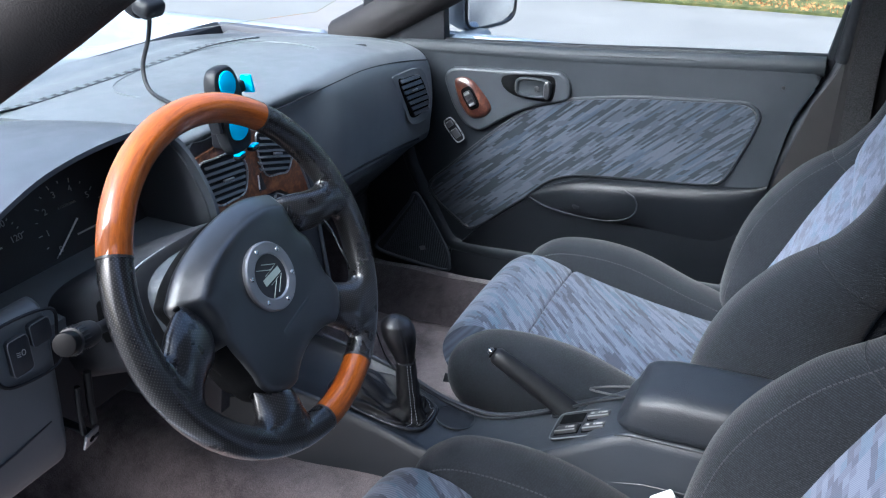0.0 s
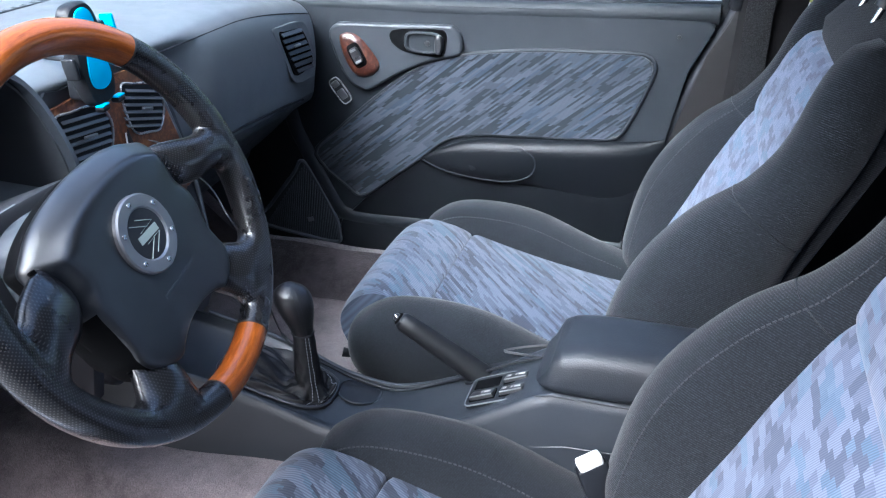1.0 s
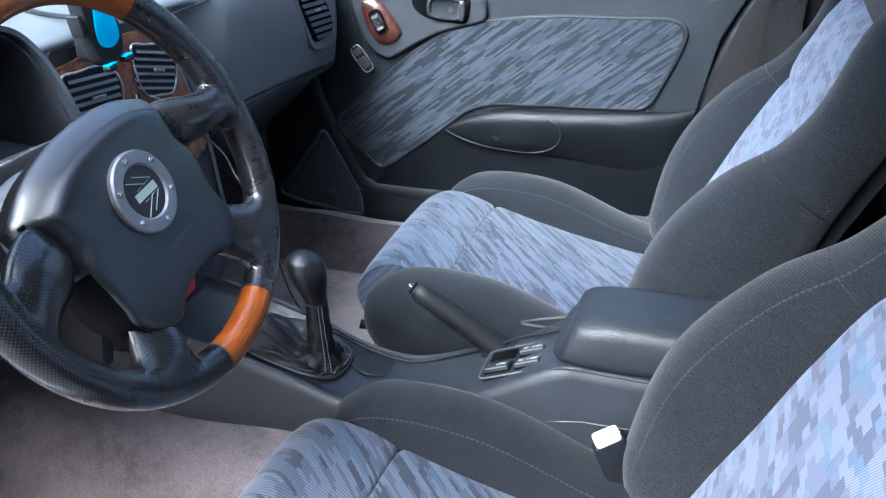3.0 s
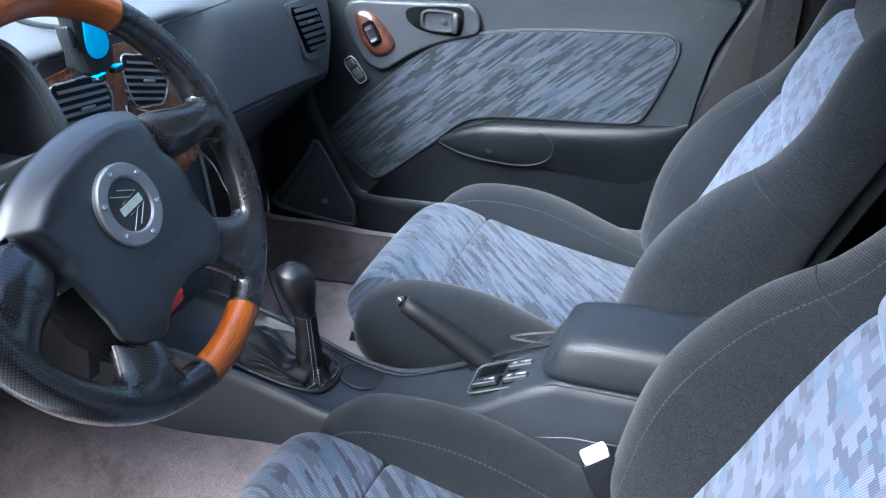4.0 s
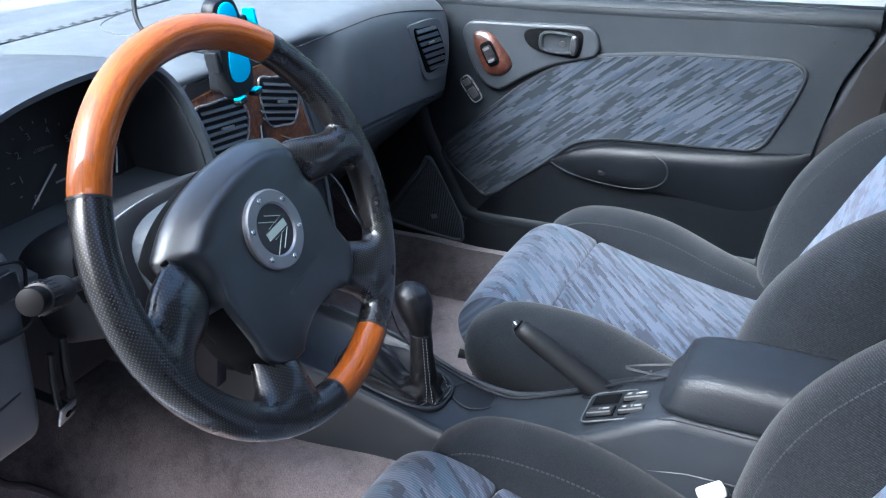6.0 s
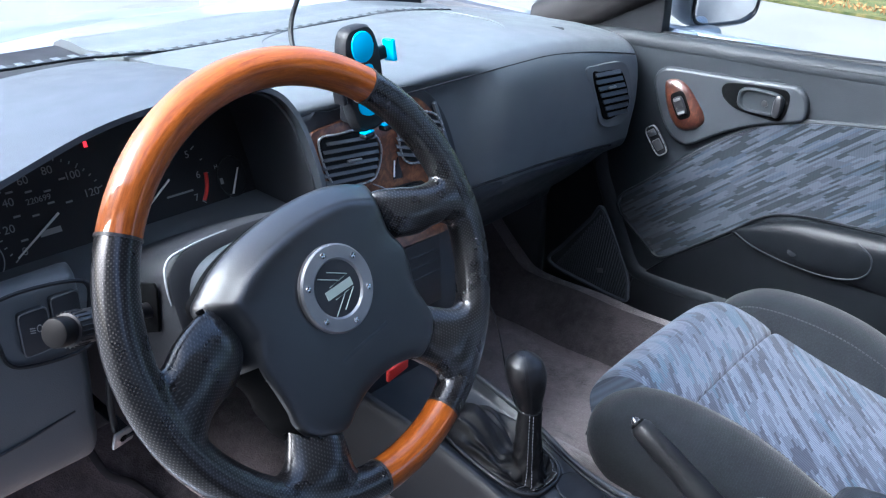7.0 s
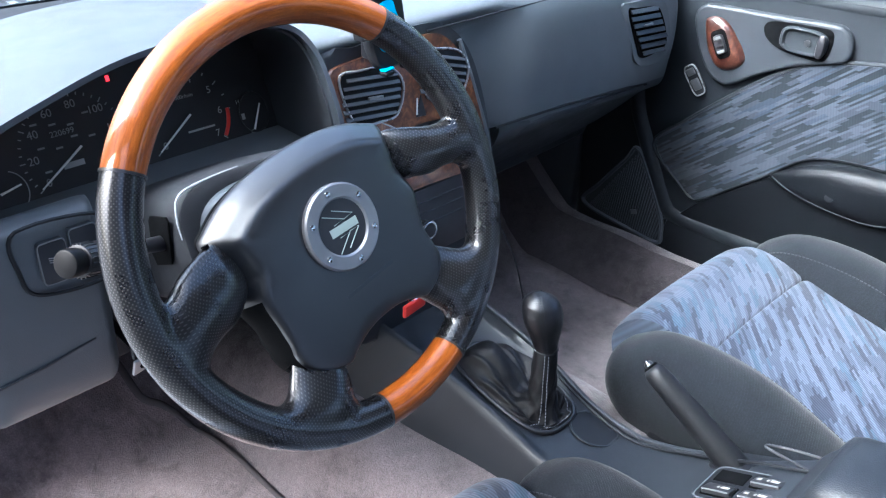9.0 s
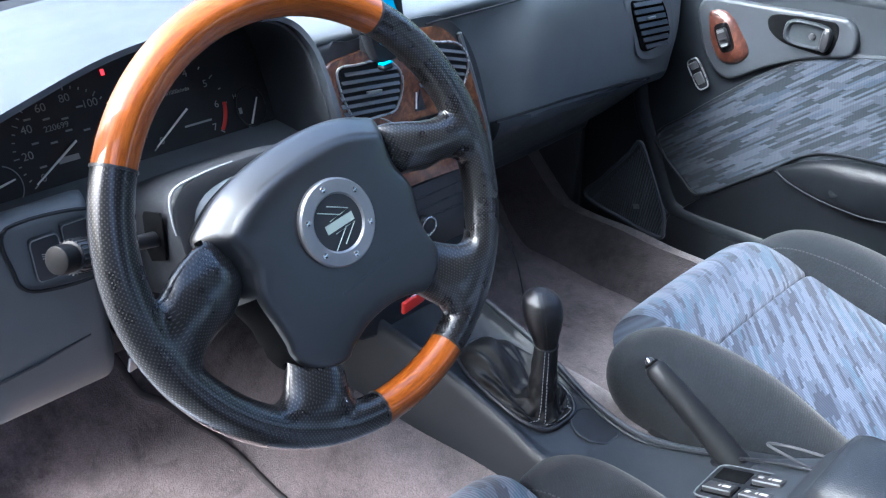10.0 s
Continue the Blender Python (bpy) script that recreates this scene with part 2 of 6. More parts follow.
def carpet_mat(name, color):
    m = Mat(name, color, 1.0, sheen=0.3, spec=0.1)
    big, mid, fine = m.noise(5.5, 6.0, 0.7), m.noise(48.0, 4.0, 0.7), m.noise(420.0, 3.0, 0.7)
    c = m.ramp(big, [(0.36, tuple(k * 0.30 for k in color)), (0.50, tuple(k * 0.85 for k in color)), (0.8, tuple(k * 1.25 for k in color))])
    spots = m.noise(17.0, 5.0, 0.7, m.scaled(1.0, 1.3, 1.0), 0.4)
    c = m.mix(m.ramp(spots, [(0.55, (0, 0, 0)), (0.70, (0.75, 0.75, 0.75))]), c, tuple(k * 0.28 for k in color))
    c = m.mix(m.ramp(mid, [(0.4, (0, 0, 0)), (0.7, (0.35, 0.35, 0.35))]), c, tuple(k * 1.6 for k in color))
    m.color(m.mix(m.ramp(fine, [(0.35, (0.55, 0.55, 0.55)), (0.65, (0, 0, 0))]), c, tuple(k * 0.35 for k in color)))
    m.bump(fine, 0.8, 0.003)
    m.bump(mid, 0.4, 0.004)
    return m.m


# Carpet tone with the sloping sill's shade put into it.
SHADED_SILL_CARPET = carpet_mat("shaded_sill_carpet", (0.085, 0.070, 0.072))
CARPET = carpet_mat("grey_carpet", (0.225, 0.188, 0.188))
MAT_CARPET = carpet_mat("mat_carpet", (0.330, 0.262, 0.256))


def glass_mat(name):
    m = Mat(name, (0.9, 0.95, 0.95), 0.0)
    m.set("Transmission Weight", 1.0)
    m.set("IOR", 1.02)
    return m.m


GLASS = glass_mat("clear_glass")


def asphalt_mat():
    m = Mat("worn_asphalt", (0.16, 0.16, 0.17), 0.85)
    a, b = m.noise(1.1, 5.0), m.noise(90.0, 3.0)
    c = m.ramp(a, [(0.3, (0.14, 0.145, 0.145)), (0.7, (0.20, 0.205, 0.20))])
    m.color(m.mix(m.math("MULTIPLY", b, 0.5), c, (0.12, 0.12, 0.13)))
    m.bump(b, 0.5, 0.01)
    return m.m


ASPHALT = asphalt_mat()


# ---------------------------------------------------------------- mesh tools
def part(name, bm, material, parent=None, label="", smooth=True, kind="", sharp=40):
    me = bpy.data.meshes.new(name)
    bmesh.ops.recalc_face_normals(bm, faces=bm.faces)
    for f in bm.faces:
        f.smooth = smooth
    if smooth:
        for e in bm.edges:
            if len(e.link_faces) == 2 and e.calc_face_angle(0) > radians(sharp):
                e.smooth = False
    bm.to_mesh(me)
    bm.free()
    me.materials.append(material)
    ob = new(name, me)
    if parent is not None:
        ob.parent = parent
    return tagged(ob, label, kind=kind)


def thing(name, label, category, group="", at=(0, 0, 0), kind=""):
    ob = new(name)
    ob.empty_display_size = 0.05
    ob.location = at
    return tagged(ob, label, category, group, kind)


def spline(pts, n, closed=False):
    """n points along a Catmull-Rom curve through rows of numbers."""
    p = np.array(pts, float)
    k = len(p)
    out = []
    segs = k if closed else k - 1
    for i in range(n):
        t = segs * i / (n if closed else n - 1)
        j = min(int(t), segs - 1)
        u = t - j
        if closed:
            a, b, c, d = (p[(j + o) % k] for o in (-1, 0, 1, 2))
        else:
            b, c = p[j], p[j + 1]
            a = p[j - 1] if j > 0 else 2 * b - c
            d = p[j + 2] if j + 2 < k else 2 * c - b
        out.append(0.5 * (2 * b + (c - a) * u + (2 * a - 5 * b + 4 * c - d) * u * u + (3 * b - a - 3 * c + d) * u ** 3))
    return out


def loft(rings, cap=True, bm=None, loop=False):
    bm = bm or bmesh.new()
    vs = [[bm.verts.new(p) for p in r] for r in rings]
    n = len(vs[0])
    pairs = list(zip(vs, vs[1:])) + ([(vs[-1], vs[0])] if loop else [])
    for a, b in pairs:
        for i in range(n):
            bm.faces.new((a[i], a[(i + 1) % n], b[(i + 1) % n], b[i]))
    if cap and not loop:
        bm.faces.new(vs[0])
        bm.faces.new(vs[-1])
    return bm


def super_ring(n, a, b, e=2.5):
    out = []
    for i in range(n):
        t = 2 * math.pi * i / n
        c, s = math.cos(t), math.sin(t)
        out.append((a * math.copysign(abs(c) ** (2 / e), c), b * math.copysign(abs(s) ** (2 / e), s)))
    return out


def roll(path, n=40, m=24, e=2.6, ends=True):
    """A padded roll along rows (x, y, z, half width across y, half height): rounded ends."""
    rows = spline(path, n)
    rings = []
    for i, (x, y, z, hw, hh) in enumerate(rows):
        a, b = rows[max(i - 1, 0)], rows[min(i + 1, n - 1)]
        tx, tz = b[0] - a[0], b[2] - a[2]
        L = math.hypot(tx, tz) or 1
        nx, nz = -tz / L, tx / L
        k = 1.0
        if ends:
            d = min(i, n - 1 - i) / (n * 0.14)
            k = math.sqrt(max(1 - (1 - min(d, 1)) ** 2, 0.0)) * 0.94 + 0.06
        rings.append([(x + nx * v * k, y + u * (0.55 + 0.45 * k), z + nz * v * k) for u, v in super_ring(m, hw, hh, e)])
    return rings


def seam(rings, j, lift, r=0.0012, lo=0, hi=None):
    """A row of stitches along one lengthwise line of a roll."""
    pts = []
    for ring in rings[lo:hi]:
        c = np.mean(np.array(ring), axis=0)
        p = np.array(ring[j % len(ring)])
        d = p - c
        pts.append(p + d / (np.linalg.norm(d) + 1e-9) * lift)
    return stitches(pts, r, 0.0042, 0.0022)


def stitches(pts, r=0.0006, run=0.0034, gap=0.0018):
    """A row of short threads along a line, in one mesh."""
    bm = bmesh.new()
    pts = [Vector(p) for p in pts]
    at, on, left = [pts[0]], True, run
    for a, b in zip(pts, pts[1:]):
        d, L = (b - a).normalized(), (b - a).length
        while L > left:
            a, L = a + d * left, L - left
            if on:
                tube([*at, a], r, 5, bm)
            on = not on
            at, left = [a], run if on else gap
        left -= L
        at.append(b)
    return bm


def tube(pts, r, m=10, bm=None, closed=False, cap=True):
    pts = [Vector(p) for p in pts]
    n = len(pts)
    rad = r if isinstance(r, (list, tuple)) else [r] * n
    rings = []
    up = None
    for i, p in enumerate(pts):
        a = pts[(i - 1) % n] if closed or i else p
        b = pts[(i + 1) % n] if closed or i < n - 1 else p
        t = (b - a).normalized()
        if up is None:
            up = t.orthogonal().normalized()
        up = (up - t * up.dot(t)).normalized()
        s = t.cross(up)
        rings.append([p + (up * math.cos(2 * math.pi * k / m) + s * math.sin(2 * math.pi * k / m)) * rad[i] for k in range(m)])
    return loft(rings, cap, bm, closed)


def plate(outline, depth, M=None, bevel=0.0, seg=2, bm=None):
    """A flat-backed plate: outline in local x, y, its face at local z = depth, rounded by bevel."""
    own = bmesh.new()
    lo = [own.verts.new((x, y, 0)) for x, y in outline]
    hi = [own.verts.new((x, y, depth)) for x, y in outline]
    n = len(lo)
    top = own.faces.new(hi)
    own.faces.new(lo[::-1])
    for i in range(n):
        own.faces.new((lo[i], lo[(i + 1) % n], hi[(i + 1) % n], hi[i]))
    if bevel:
        bmesh.ops.bevel(own, geom=list(top.edges), offset=bevel, segments=seg, affect="EDGES", profile=0.5)
    if M is not None:
        own.transform(M)
    return own


def box(sx, sy, sz, M=None, bevel=0.0, seg=2):
    bm = bmesh.new()
    bmesh.ops.create_cube(bm, size=1)
    bm.transform(Matrix.Diagonal((sx, sy, sz, 1)))
    if bevel:
        bmesh.ops.bevel(bm, geom=list(bm.edges), offset=bevel, segments=seg, affect="EDGES", profile=0.5)
    if M is not None:
        bm.transform(M)
    return bm


def disc(r, depth, M=None, n=32, bevel=0.0):
    return plate([(r * math.cos(2 * math.pi * i / n), r * math.sin(2 * math.pi * i / n)) for i in range(n)], depth, M, bevel)


def ring_plate(ro, ri, depth, M=None, n=48):
    rings = []
    for i in range(n):
        a = 2 * math.pi * i / n
        c, s = math.cos(a), math.sin(a)
        w = (ro - ri) * 0.12
        rings.append([(c * ri, s * ri, 0), (c * ri, s * ri, depth - w), (c * (ri + w), s * (ri + w), depth), (c * (ro - w), s * (ro - w), depth), (c * ro, s * ro, depth - w), (c * ro, s * ro, 0)])
    bm = loft(rings, loop=True)
    if M is not None:
        bm.transform(M)
    return bm


def sheet(fn, nu, nv, thick=0.0):
    """A surface from fn(u, v), u and v from 0 to 1, closed to a solid by moving a copy along its normals."""
    P = [[Vector(fn(i / (nu - 1), j / (nv - 1))) for j in range(nv)] for i in range(nu)]
    bm = bmesh.new()
    top = [[bm.verts.new(p) for p in r] for r in P]
    for i in range(nu - 1):
        for j in range(nv - 1):
            bm.faces.new((top[i][j], top[i + 1][j], top[i + 1][j + 1], top[i][j + 1]))
    if thick:
        bmesh.ops.recalc_face_normals(bm, faces=bm.faces)
        bmesh.ops.solidify(bm, geom=list(bm.faces), thickness=thick)
    return bm


def fused(forms, voxel, rounds):
    """Several closed forms melted into one skin, with soft fillets where they meet."""
    raw = bmesh.new()
    for b in forms:
        bmesh.ops.recalc_face_normals(b, faces=b.faces)
        me = bpy.data.meshes.new("raw")
        b.to_mesh(me)
        b.free()
        raw.from_mesh(me)
        bpy.data.meshes.remove(me)
    me = bpy.data.meshes.new("raw")
    raw.to_mesh(me)
    raw.free()
    tmp = bpy.data.objects.new("raw", me)
    scene.collection.objects.link(tmp)
    r = tmp.modifiers.new("skin", "REMESH")
    r.mode, r.voxel_size = "VOXEL", voxel
    s = tmp.modifiers.new("soft", "SMOOTH")
    s.factor, s.iterations = 0.5, rounds
    done = bpy.data.meshes.new_from_object(tmp.evaluated_get(bpy.context.evaluated_depsgraph_get()))
    bpy.data.objects.remove(tmp)
    bm = bmesh.new()
    bm.from_mesh(done)
    bpy.data.meshes.remove(done)
    return bm


def cut_out(bm, keep):
    """A copy of bm that holds only the faces whose centre passes keep."""
    own = bm.copy()
    bmesh.ops.delete(own, geom=[f for f in own.faces if not keep(f.calc_center_median())], context="FACES")
    return own


def frame_m(origin, ex, ey):
    """The pose whose local x, y and z lie along ex, ey and their cross product."""
    ex = Vector(ex).normalized()
    ez = ex.cross(Vector(ey)).normalized()
    ey = ez.cross(ex)
    return Matrix(((ex.x, ey.x, ez.x, origin[0]), (ex.y, ey.y, ez.y, origin[1]), (ex.z, ey.z, ez.z, origin[2]), (0, 0, 0, 1)))


def rounded(pts, n=48):
    return [tuple(p) for p in spline(pts, n, True)]


def writing(name, text, size, M, material, parent, label=""):
    c = bpy.data.curves.new(name, "FONT")
    c.body, c.size, c.align_x, c.align_y, c.extrude = text, size, "CENTER", "CENTER", 0.0002
    tmp = bpy.data.objects.new(name, c)
    scene.collection.objects.link(tmp)
    me = bpy.data.meshes.new_from_object(tmp.evaluated_get(bpy.context.evaluated_depsgraph_get()))
    bpy.data.objects.remove(tmp)
    me.transform(M)
    me.materials.append(material)
    ob = new(name, me)
    ob.parent = parent
    return tagged(ob, label)
# ---------------------------------------------------------------- the street outside
bm = bmesh.new()
bmesh.ops.create_grid(bm, x_segments=40, y_segments=40, size=120)
ground = tagged(part("ground", bm, ASPHALT), "worn pale grey asphalt street beside the car", "ground", kind="structure")


def grass_mat():
    m = Mat("dry_grass", (0.10, 0.11, 0.04), 0.95)
    a = m.noise(9.0, 4.0)
    m.color(m.ramp(a, [(0.3, (0.03, 0.05, 0.012)), (0.55, (0.09, 0.10, 0.03)), (0.75, (0.20, 0.15, 0.05))]))
    m.bump(m.noise(60.0), 0.8, 0.03)
    return m.m


GRASS = grass_mat()
bm = sheet(lambda u, v: (-14 + 28 * u, 5.95 + 0.05 * math.sin(40 * u) + 6 * v, 0.02 + 0.05 * min(v * 8, 1)), 90, 16, 0.03)
tagged(part("verge", bm, GRASS), "dry grass verge with fallen leaves", "verge", kind="structure")
LEAF = plain("hedge_leaf", (0.05, 0.085, 0.022), 0.6)
LITTER = plain("fallen_leaf", (0.30, 0.15, 0.05), 0.8)


def leaf_cloud(count, place, size, seed):
    rnd = random.Random(seed)
    bm = bmesh.new()
    for _ in range(count):
        p = Vector(place(rnd))
        a = Vector((rnd.gauss(0, 1), rnd.gauss(0, 1), rnd.gauss(0, 1))).normalized()
        b = a.orthogonal().normalized()
        s = size * rnd.uniform(0.6, 1.4)
        q = [p - a * s, p + b * s * 0.4, p + a * s, p - b * s * 0.4]
        bm.faces.new([bm.verts.new(k) for k in q])
    return bm


def hedge_place(r):
    x = r.uniform(-12, 9)
    # Height above the view is made up, to cut light from this side.
    h = 3.6 + 0.5 * math.sin(2.1 * x) + 0.15 * math.sin(5.3 * x + 1)
    return x, 7.0 + r.random() ** 1.5 * 1.2 + 0.1 * math.sin(7 * x), 0.06 + r.random() * h


tagged(part("hedge", leaf_cloud(24000, hedge_place, 0.09, 5), LEAF, smooth=False), "green hedge behind the grass verge, unseen height added to cut light", "hedge", kind="stuff")
tagged(part("fallen_leaves", leaf_cloud(3200, lambda r: (r.uniform(-9, 5), 5.78 + abs(r.gauss(0, 0.16)), 0.07 + 0.02 * r.random()), 0.016, 8), LITTER, smooth=False), "scattered dry yellow leaves along the verge", "leaves", kind="stuff")

# Unseen wall, added to block low light on the driver's side.
BLOCK_GREY = plastic("light_block_grey", (0.20, 0.19, 0.18), 0.9, 60.0, 0.5, 0.1)
tagged(part("wall_light_block", box(8.8, 0.3, 4.2, pose(4.4, -2.9, 2.1), 0.03), BLOCK_GREY), "unseen plain grey wall, added to block light on the driver's side", "wall", kind="structure")

# ---------------------------------------------------------------- car body round the cabin
PAINT = plain("silver_blue_paint", (0.27, 0.31, 0.37), 0.38, 0.4, 0.5)
HEADLINER = plastic("headliner", (0.25, 0.24, 0.24), 0.9, 300.0, 0.4, 0.1)
TRIM = plastic("dark_pillar_trim", (0.009, 0.0085, 0.009), 0.8, 300.0, 0.5, 0.12)
PILLAR = plastic("pillar_plastic", (0.0105, 0.0095, 0.0100), 0.6, 700.0, 0.3, 0.25)
car = thing("car_body", "silver blue saloon car body, driver door open", "car", at=(0.4, 0, 0))


def body(name, bm, material, label=""):
    bm.transform(Matrix.Translation((-0.4, 0, 0)))
    return part(name, bm, material, car, label)


# roof with a gentle crown, and the headliner beneath it
body("roof", sheet(lambda u, v: (0.25 + 1.55 * u, -0.60 + 1.2 * v, 1.36 + 0.03 * math.sin(math.pi * v) + 0.03 * math.sin(math.pi * u)), 16, 16, 0.03), PAINT)
body("headliner", sheet(lambda u, v: (0.25 + 1.55 * u, -0.59 + 1.18 * v, 1.325 + 0.03 * math.sin(math.pi * v) + 0.03 * math.sin(math.pi * u)), 16, 16, 0.012), HEADLINER)
for y0, y1, off, fat, up in ((-0.68, -0.58, 0.16, 0.93, 0.010), (0.70, 0.60, 0.0, 1.15, 0.0)):
    body("front_pillar", tube([(-0.53, y0, 0.79 + up), (-0.22, y0 * 0.985, 0.965 + up), (0.05, (y0 + y1) / 2, 1.13 + up), (0.32, y1, 1.33)], [0.045 * fat, 0.04 * fat, 0.036 * fat, 0.035], 14), PILLAR, "dark front pillar trim")
    body("roof_rail", tube([(0.25, y1, 1.335), (0.8, y1, 1.355), (1.8, y1, 1.33)], 0.035, 12), TRIM)
    body("centre_pillar", loft([[(x + dx, y + dy, z) for dx, dy in super_ring(16, 0.06, 0.03, 4)] for x, y, z in ((0.585 + off, y0 * 1.02, 0.2), (0.585 + off, y0 * 1.02, 0.86), (0.60 + off, (y0 + y1) / 2, 1.1), (0.63 + off, y1, 1.33))]), TRIM, "dark centre pillar trim")
    body("rear_pillar", tube([(1.6, y1, 1.33), (1.95, (y0 + y1) / 2, 1.05), (2.15, y0, 0.85)], 0.06, 12), TRIM)
    body("rear_side_wall", box(1.6, 0.06, 0.75, pose(1.46, y0 * 1.05, 0.5), 0.02), TRIM)
body("rear_bulkhead", box(0.08, 1.4, 0.75, pose(2.1, 0, 0.5), 0.02), TRIM)
body("firewall", box(0.05, 1.36, 0.62, pose(-0.86, 0, 0.5), 0.02), DARK)
body("floor_pan", box(3.0, 1.44, 0.05, pose(0.62, 0, 0.16), 0.01), DARK)
body("bonnet", sheet(lambda u, v: (-0.80 - 1.05 * u, -0.72 + 1.44 * v, 0.80 - 0.20 * u * u - 0.06 * (2 * v - 1) ** 2), 14, 14, 0.02), PAINT, "silver blue bonnet beyond the windscreen")
body("sill_outer", box(1.5, 0.10, 0.16, pose(0.25, -0.69, 0.22), 0.03, 3), PAINT)
body("sill_outer", box(1.5, 0.06, 0.16, pose(0.25, 0.70, 0.16), 0.03, 3), PAINT)
for s in (-1, 1):
    body("front_wing", box(1.2, 0.05, 0.5, pose(-1.2, s * 0.74, 0.55), 0.02, 3), PAINT)
glass = body("windscreen", sheet(lambda u, v: (-0.60 + 0.88 * u - 0.22 * math.sin(math.pi * v) * (1 - u), -0.70 + 1.40 * v + 0.05 * u * (1 - 2 * v), 0.85 + 0.50 * u), 10, 12, 0.0015), GLASS, "clear windscreen")
glass.visible_shadow = False

# ---------------------------------------------------------------- floor
def footwell(u, v):
    x = -0.80 + 1.5 * u
    y = -0.64 + 1.28 * v
    z = 0.185 + 0.34 * max(0.0, (-0.46 - x) / 0.34) ** 1.2
    hump = min(max((0.255 - abs(y + 0.03)) / 0.11, 0), 1)
    z = max(z, 0.185 + 0.122 * hump * hump * (3 - 2 * hump))
    z += 0.075 * min(max((y - 0.505) / 0.095, 0), 1)
    return x, y, z + 0.003 * math.sin(9 * x + 4 * y) + 0.002 * math.sin(31 * x - 23 * y)


tagged(part("floor", sheet(footwell, 60, 80, 0.02), CARPET), "grey-brown carpet in the car's footwells", "carpet", kind="structure")


# ---------------------------------------------------------------- front seats
SB = Vector((0.2, 0.0, 0.19))
seat = thing("front_seat", "front passenger seat with dark bolsters and blue patterned cloth", "seat", "front seats", (SB.x, 0.365, SB.z))


def seat_part(name, bm, material, label="", parent=None):
    bm.transform(Matrix.Translation(-SB))
    return part(name, bm, material, parent or seat, label, sharp=70)


def pad(profile, half, crown, n=22, m=60):
    """A cushion pad: an x, z profile drawn across y, swelling towards the middle and closing at its sides."""
    prof = spline(profile, m, True)
    c = np.mean(np.array(prof), axis=0)
    rings = []
    for i in range(n):
        t = -1 + 2 * i / (n - 1)
        k = 0.945 + 0.055 * math.sqrt(max(1 - abs(t) ** 8, 0))
        rings.append([(c[0] + (x - c[0]) * k, half * t, c[1] + (z - c[1]) * k + crown * (1 - t * t)) for x, z in prof])
    return loft(rings)


seat_part("cushion_front", pad([(-0.012, 0.30), (-0.044, 0.335), (-0.053, 0.375), (-0.036, 0.408), (-0.008, 0.430), (0.022, 0.437), (0.062, 0.432), (0.094, 0.424), (0.1045, 0.417), (0.1055, 0.40), (0.104, 0.34), (0.08, 0.30)], 0.158, 0.006), SEATCLOTH_SHADED, "blue-grey patterned cloth")
seat_part("cushion_rear", pad([(0.1035, 0.36), (0.1025, 0.405), (0.1045, 0.4168), (0.114, 0.4190), (0.17, 0.407), (0.26, 0.389), (0.36, 0.373), (0.45, 0.360), (0.47, 0.33), (0.40, 0.30), (0.2, 0.31)], 0.158, 0.006), SEATCLOTH_SHADED, "blue-grey patterned cloth")
for s in (-1, 1):
    r = roll([(0.008, s * 0.205, 0.345, 0.052, 0.046), (0.045, s * 0.207, 0.366, 0.058, 0.072), (0.095, s * 0.208, 0.377, 0.060, 0.085), (0.20, s * 0.208, 0.377, 0.060, 0.082), (0.33, s * 0.208, 0.354, 0.058, 0.060), (0.47, s * 0.206, 0.328, 0.054, 0.048)], 46, 28, 2.5)
    b = seat_part("cushion_bolster", loft(r), KNIT, "dark grey twill bolster")
    seat_part("seam", seam(r, 10 if s > 0 else 4, 0.0002, 0.0011, 4, -5), THREAD, "", b)
    r = roll([(0.455, s * 0.212, 0.325, 0.050, 0.070), (0.478, s * 0.216, 0.43, 0.058, 0.088), (0.502, s * 0.217, 0.54, 0.061, 0.091), (0.550, s * 0.217, 0.635, 0.056, 0.080), (0.603, s * 0.215, 0.715, 0.049, 0.054), (0.645, s * 0.207, 0.80, 0.044, 0.048), (0.678, s * 0.190, 0.93, 0.043, 0.052)], 54, 28, 2.5)
    b = seat_part("back_bolster", loft(r), TWILL, "dark grey twill bolster")
    seat_part("seam", seam(r, 10 if s > 0 else 4, 0.0002, 0.0011, 6, -6), THREAD, "", b)
    c = np.mean(np.array(r[33]), axis=0)
    seat_part("panel_seam", tube([c + (np.array(p) - c) * 1.001 for p in r[33]], 0.0008, 6, closed=True), BLACK, "", b)
fx = lambda z: 0.495 + 0.43 * (z - 0.556)
for lo, hi, nm in ((0.365, 0.737, "back_cushion_lower"), (0.724, 0.868, "back_cushion_upper")):
    prof = [(fx(z) + (0.012 if k in (0, 4) else 0.0), z) for k, z in enumerate(np.linspace(lo, hi, 5))] + [(fx(hi) + 0.05, hi - 0.01), (fx(lo) + 0.06, lo + 0.0)]
    bm = pad(prof, 0.176 if lo < 0.7 else 0.174, 0.0)
    seat_part(nm, bm, BACKCLOTH_LIT, "blue-grey patterned cloth")
rings = []
for k, z in enumerate(np.linspace(0.30, 0.955, 22)):
    t = k / 21
    w = 0.235 - 0.05 * t ** 2
    end = math.sqrt(max(1 - max(0, (t - 0.86) / 0.14) ** 2, 0.02))
    d = 0.06 if z < 0.86 else 0.066
    front = fx(z) + (0.022 if z < 0.868 else 0.004)
    rings.append([(front + d + u * end, v * (0.8 + 0.2 * end), z) for u, v in super_ring(32, d, w, 4.5)])
seat_part("back_shell", loft(rings), TWILL, "dark grey fabric back")
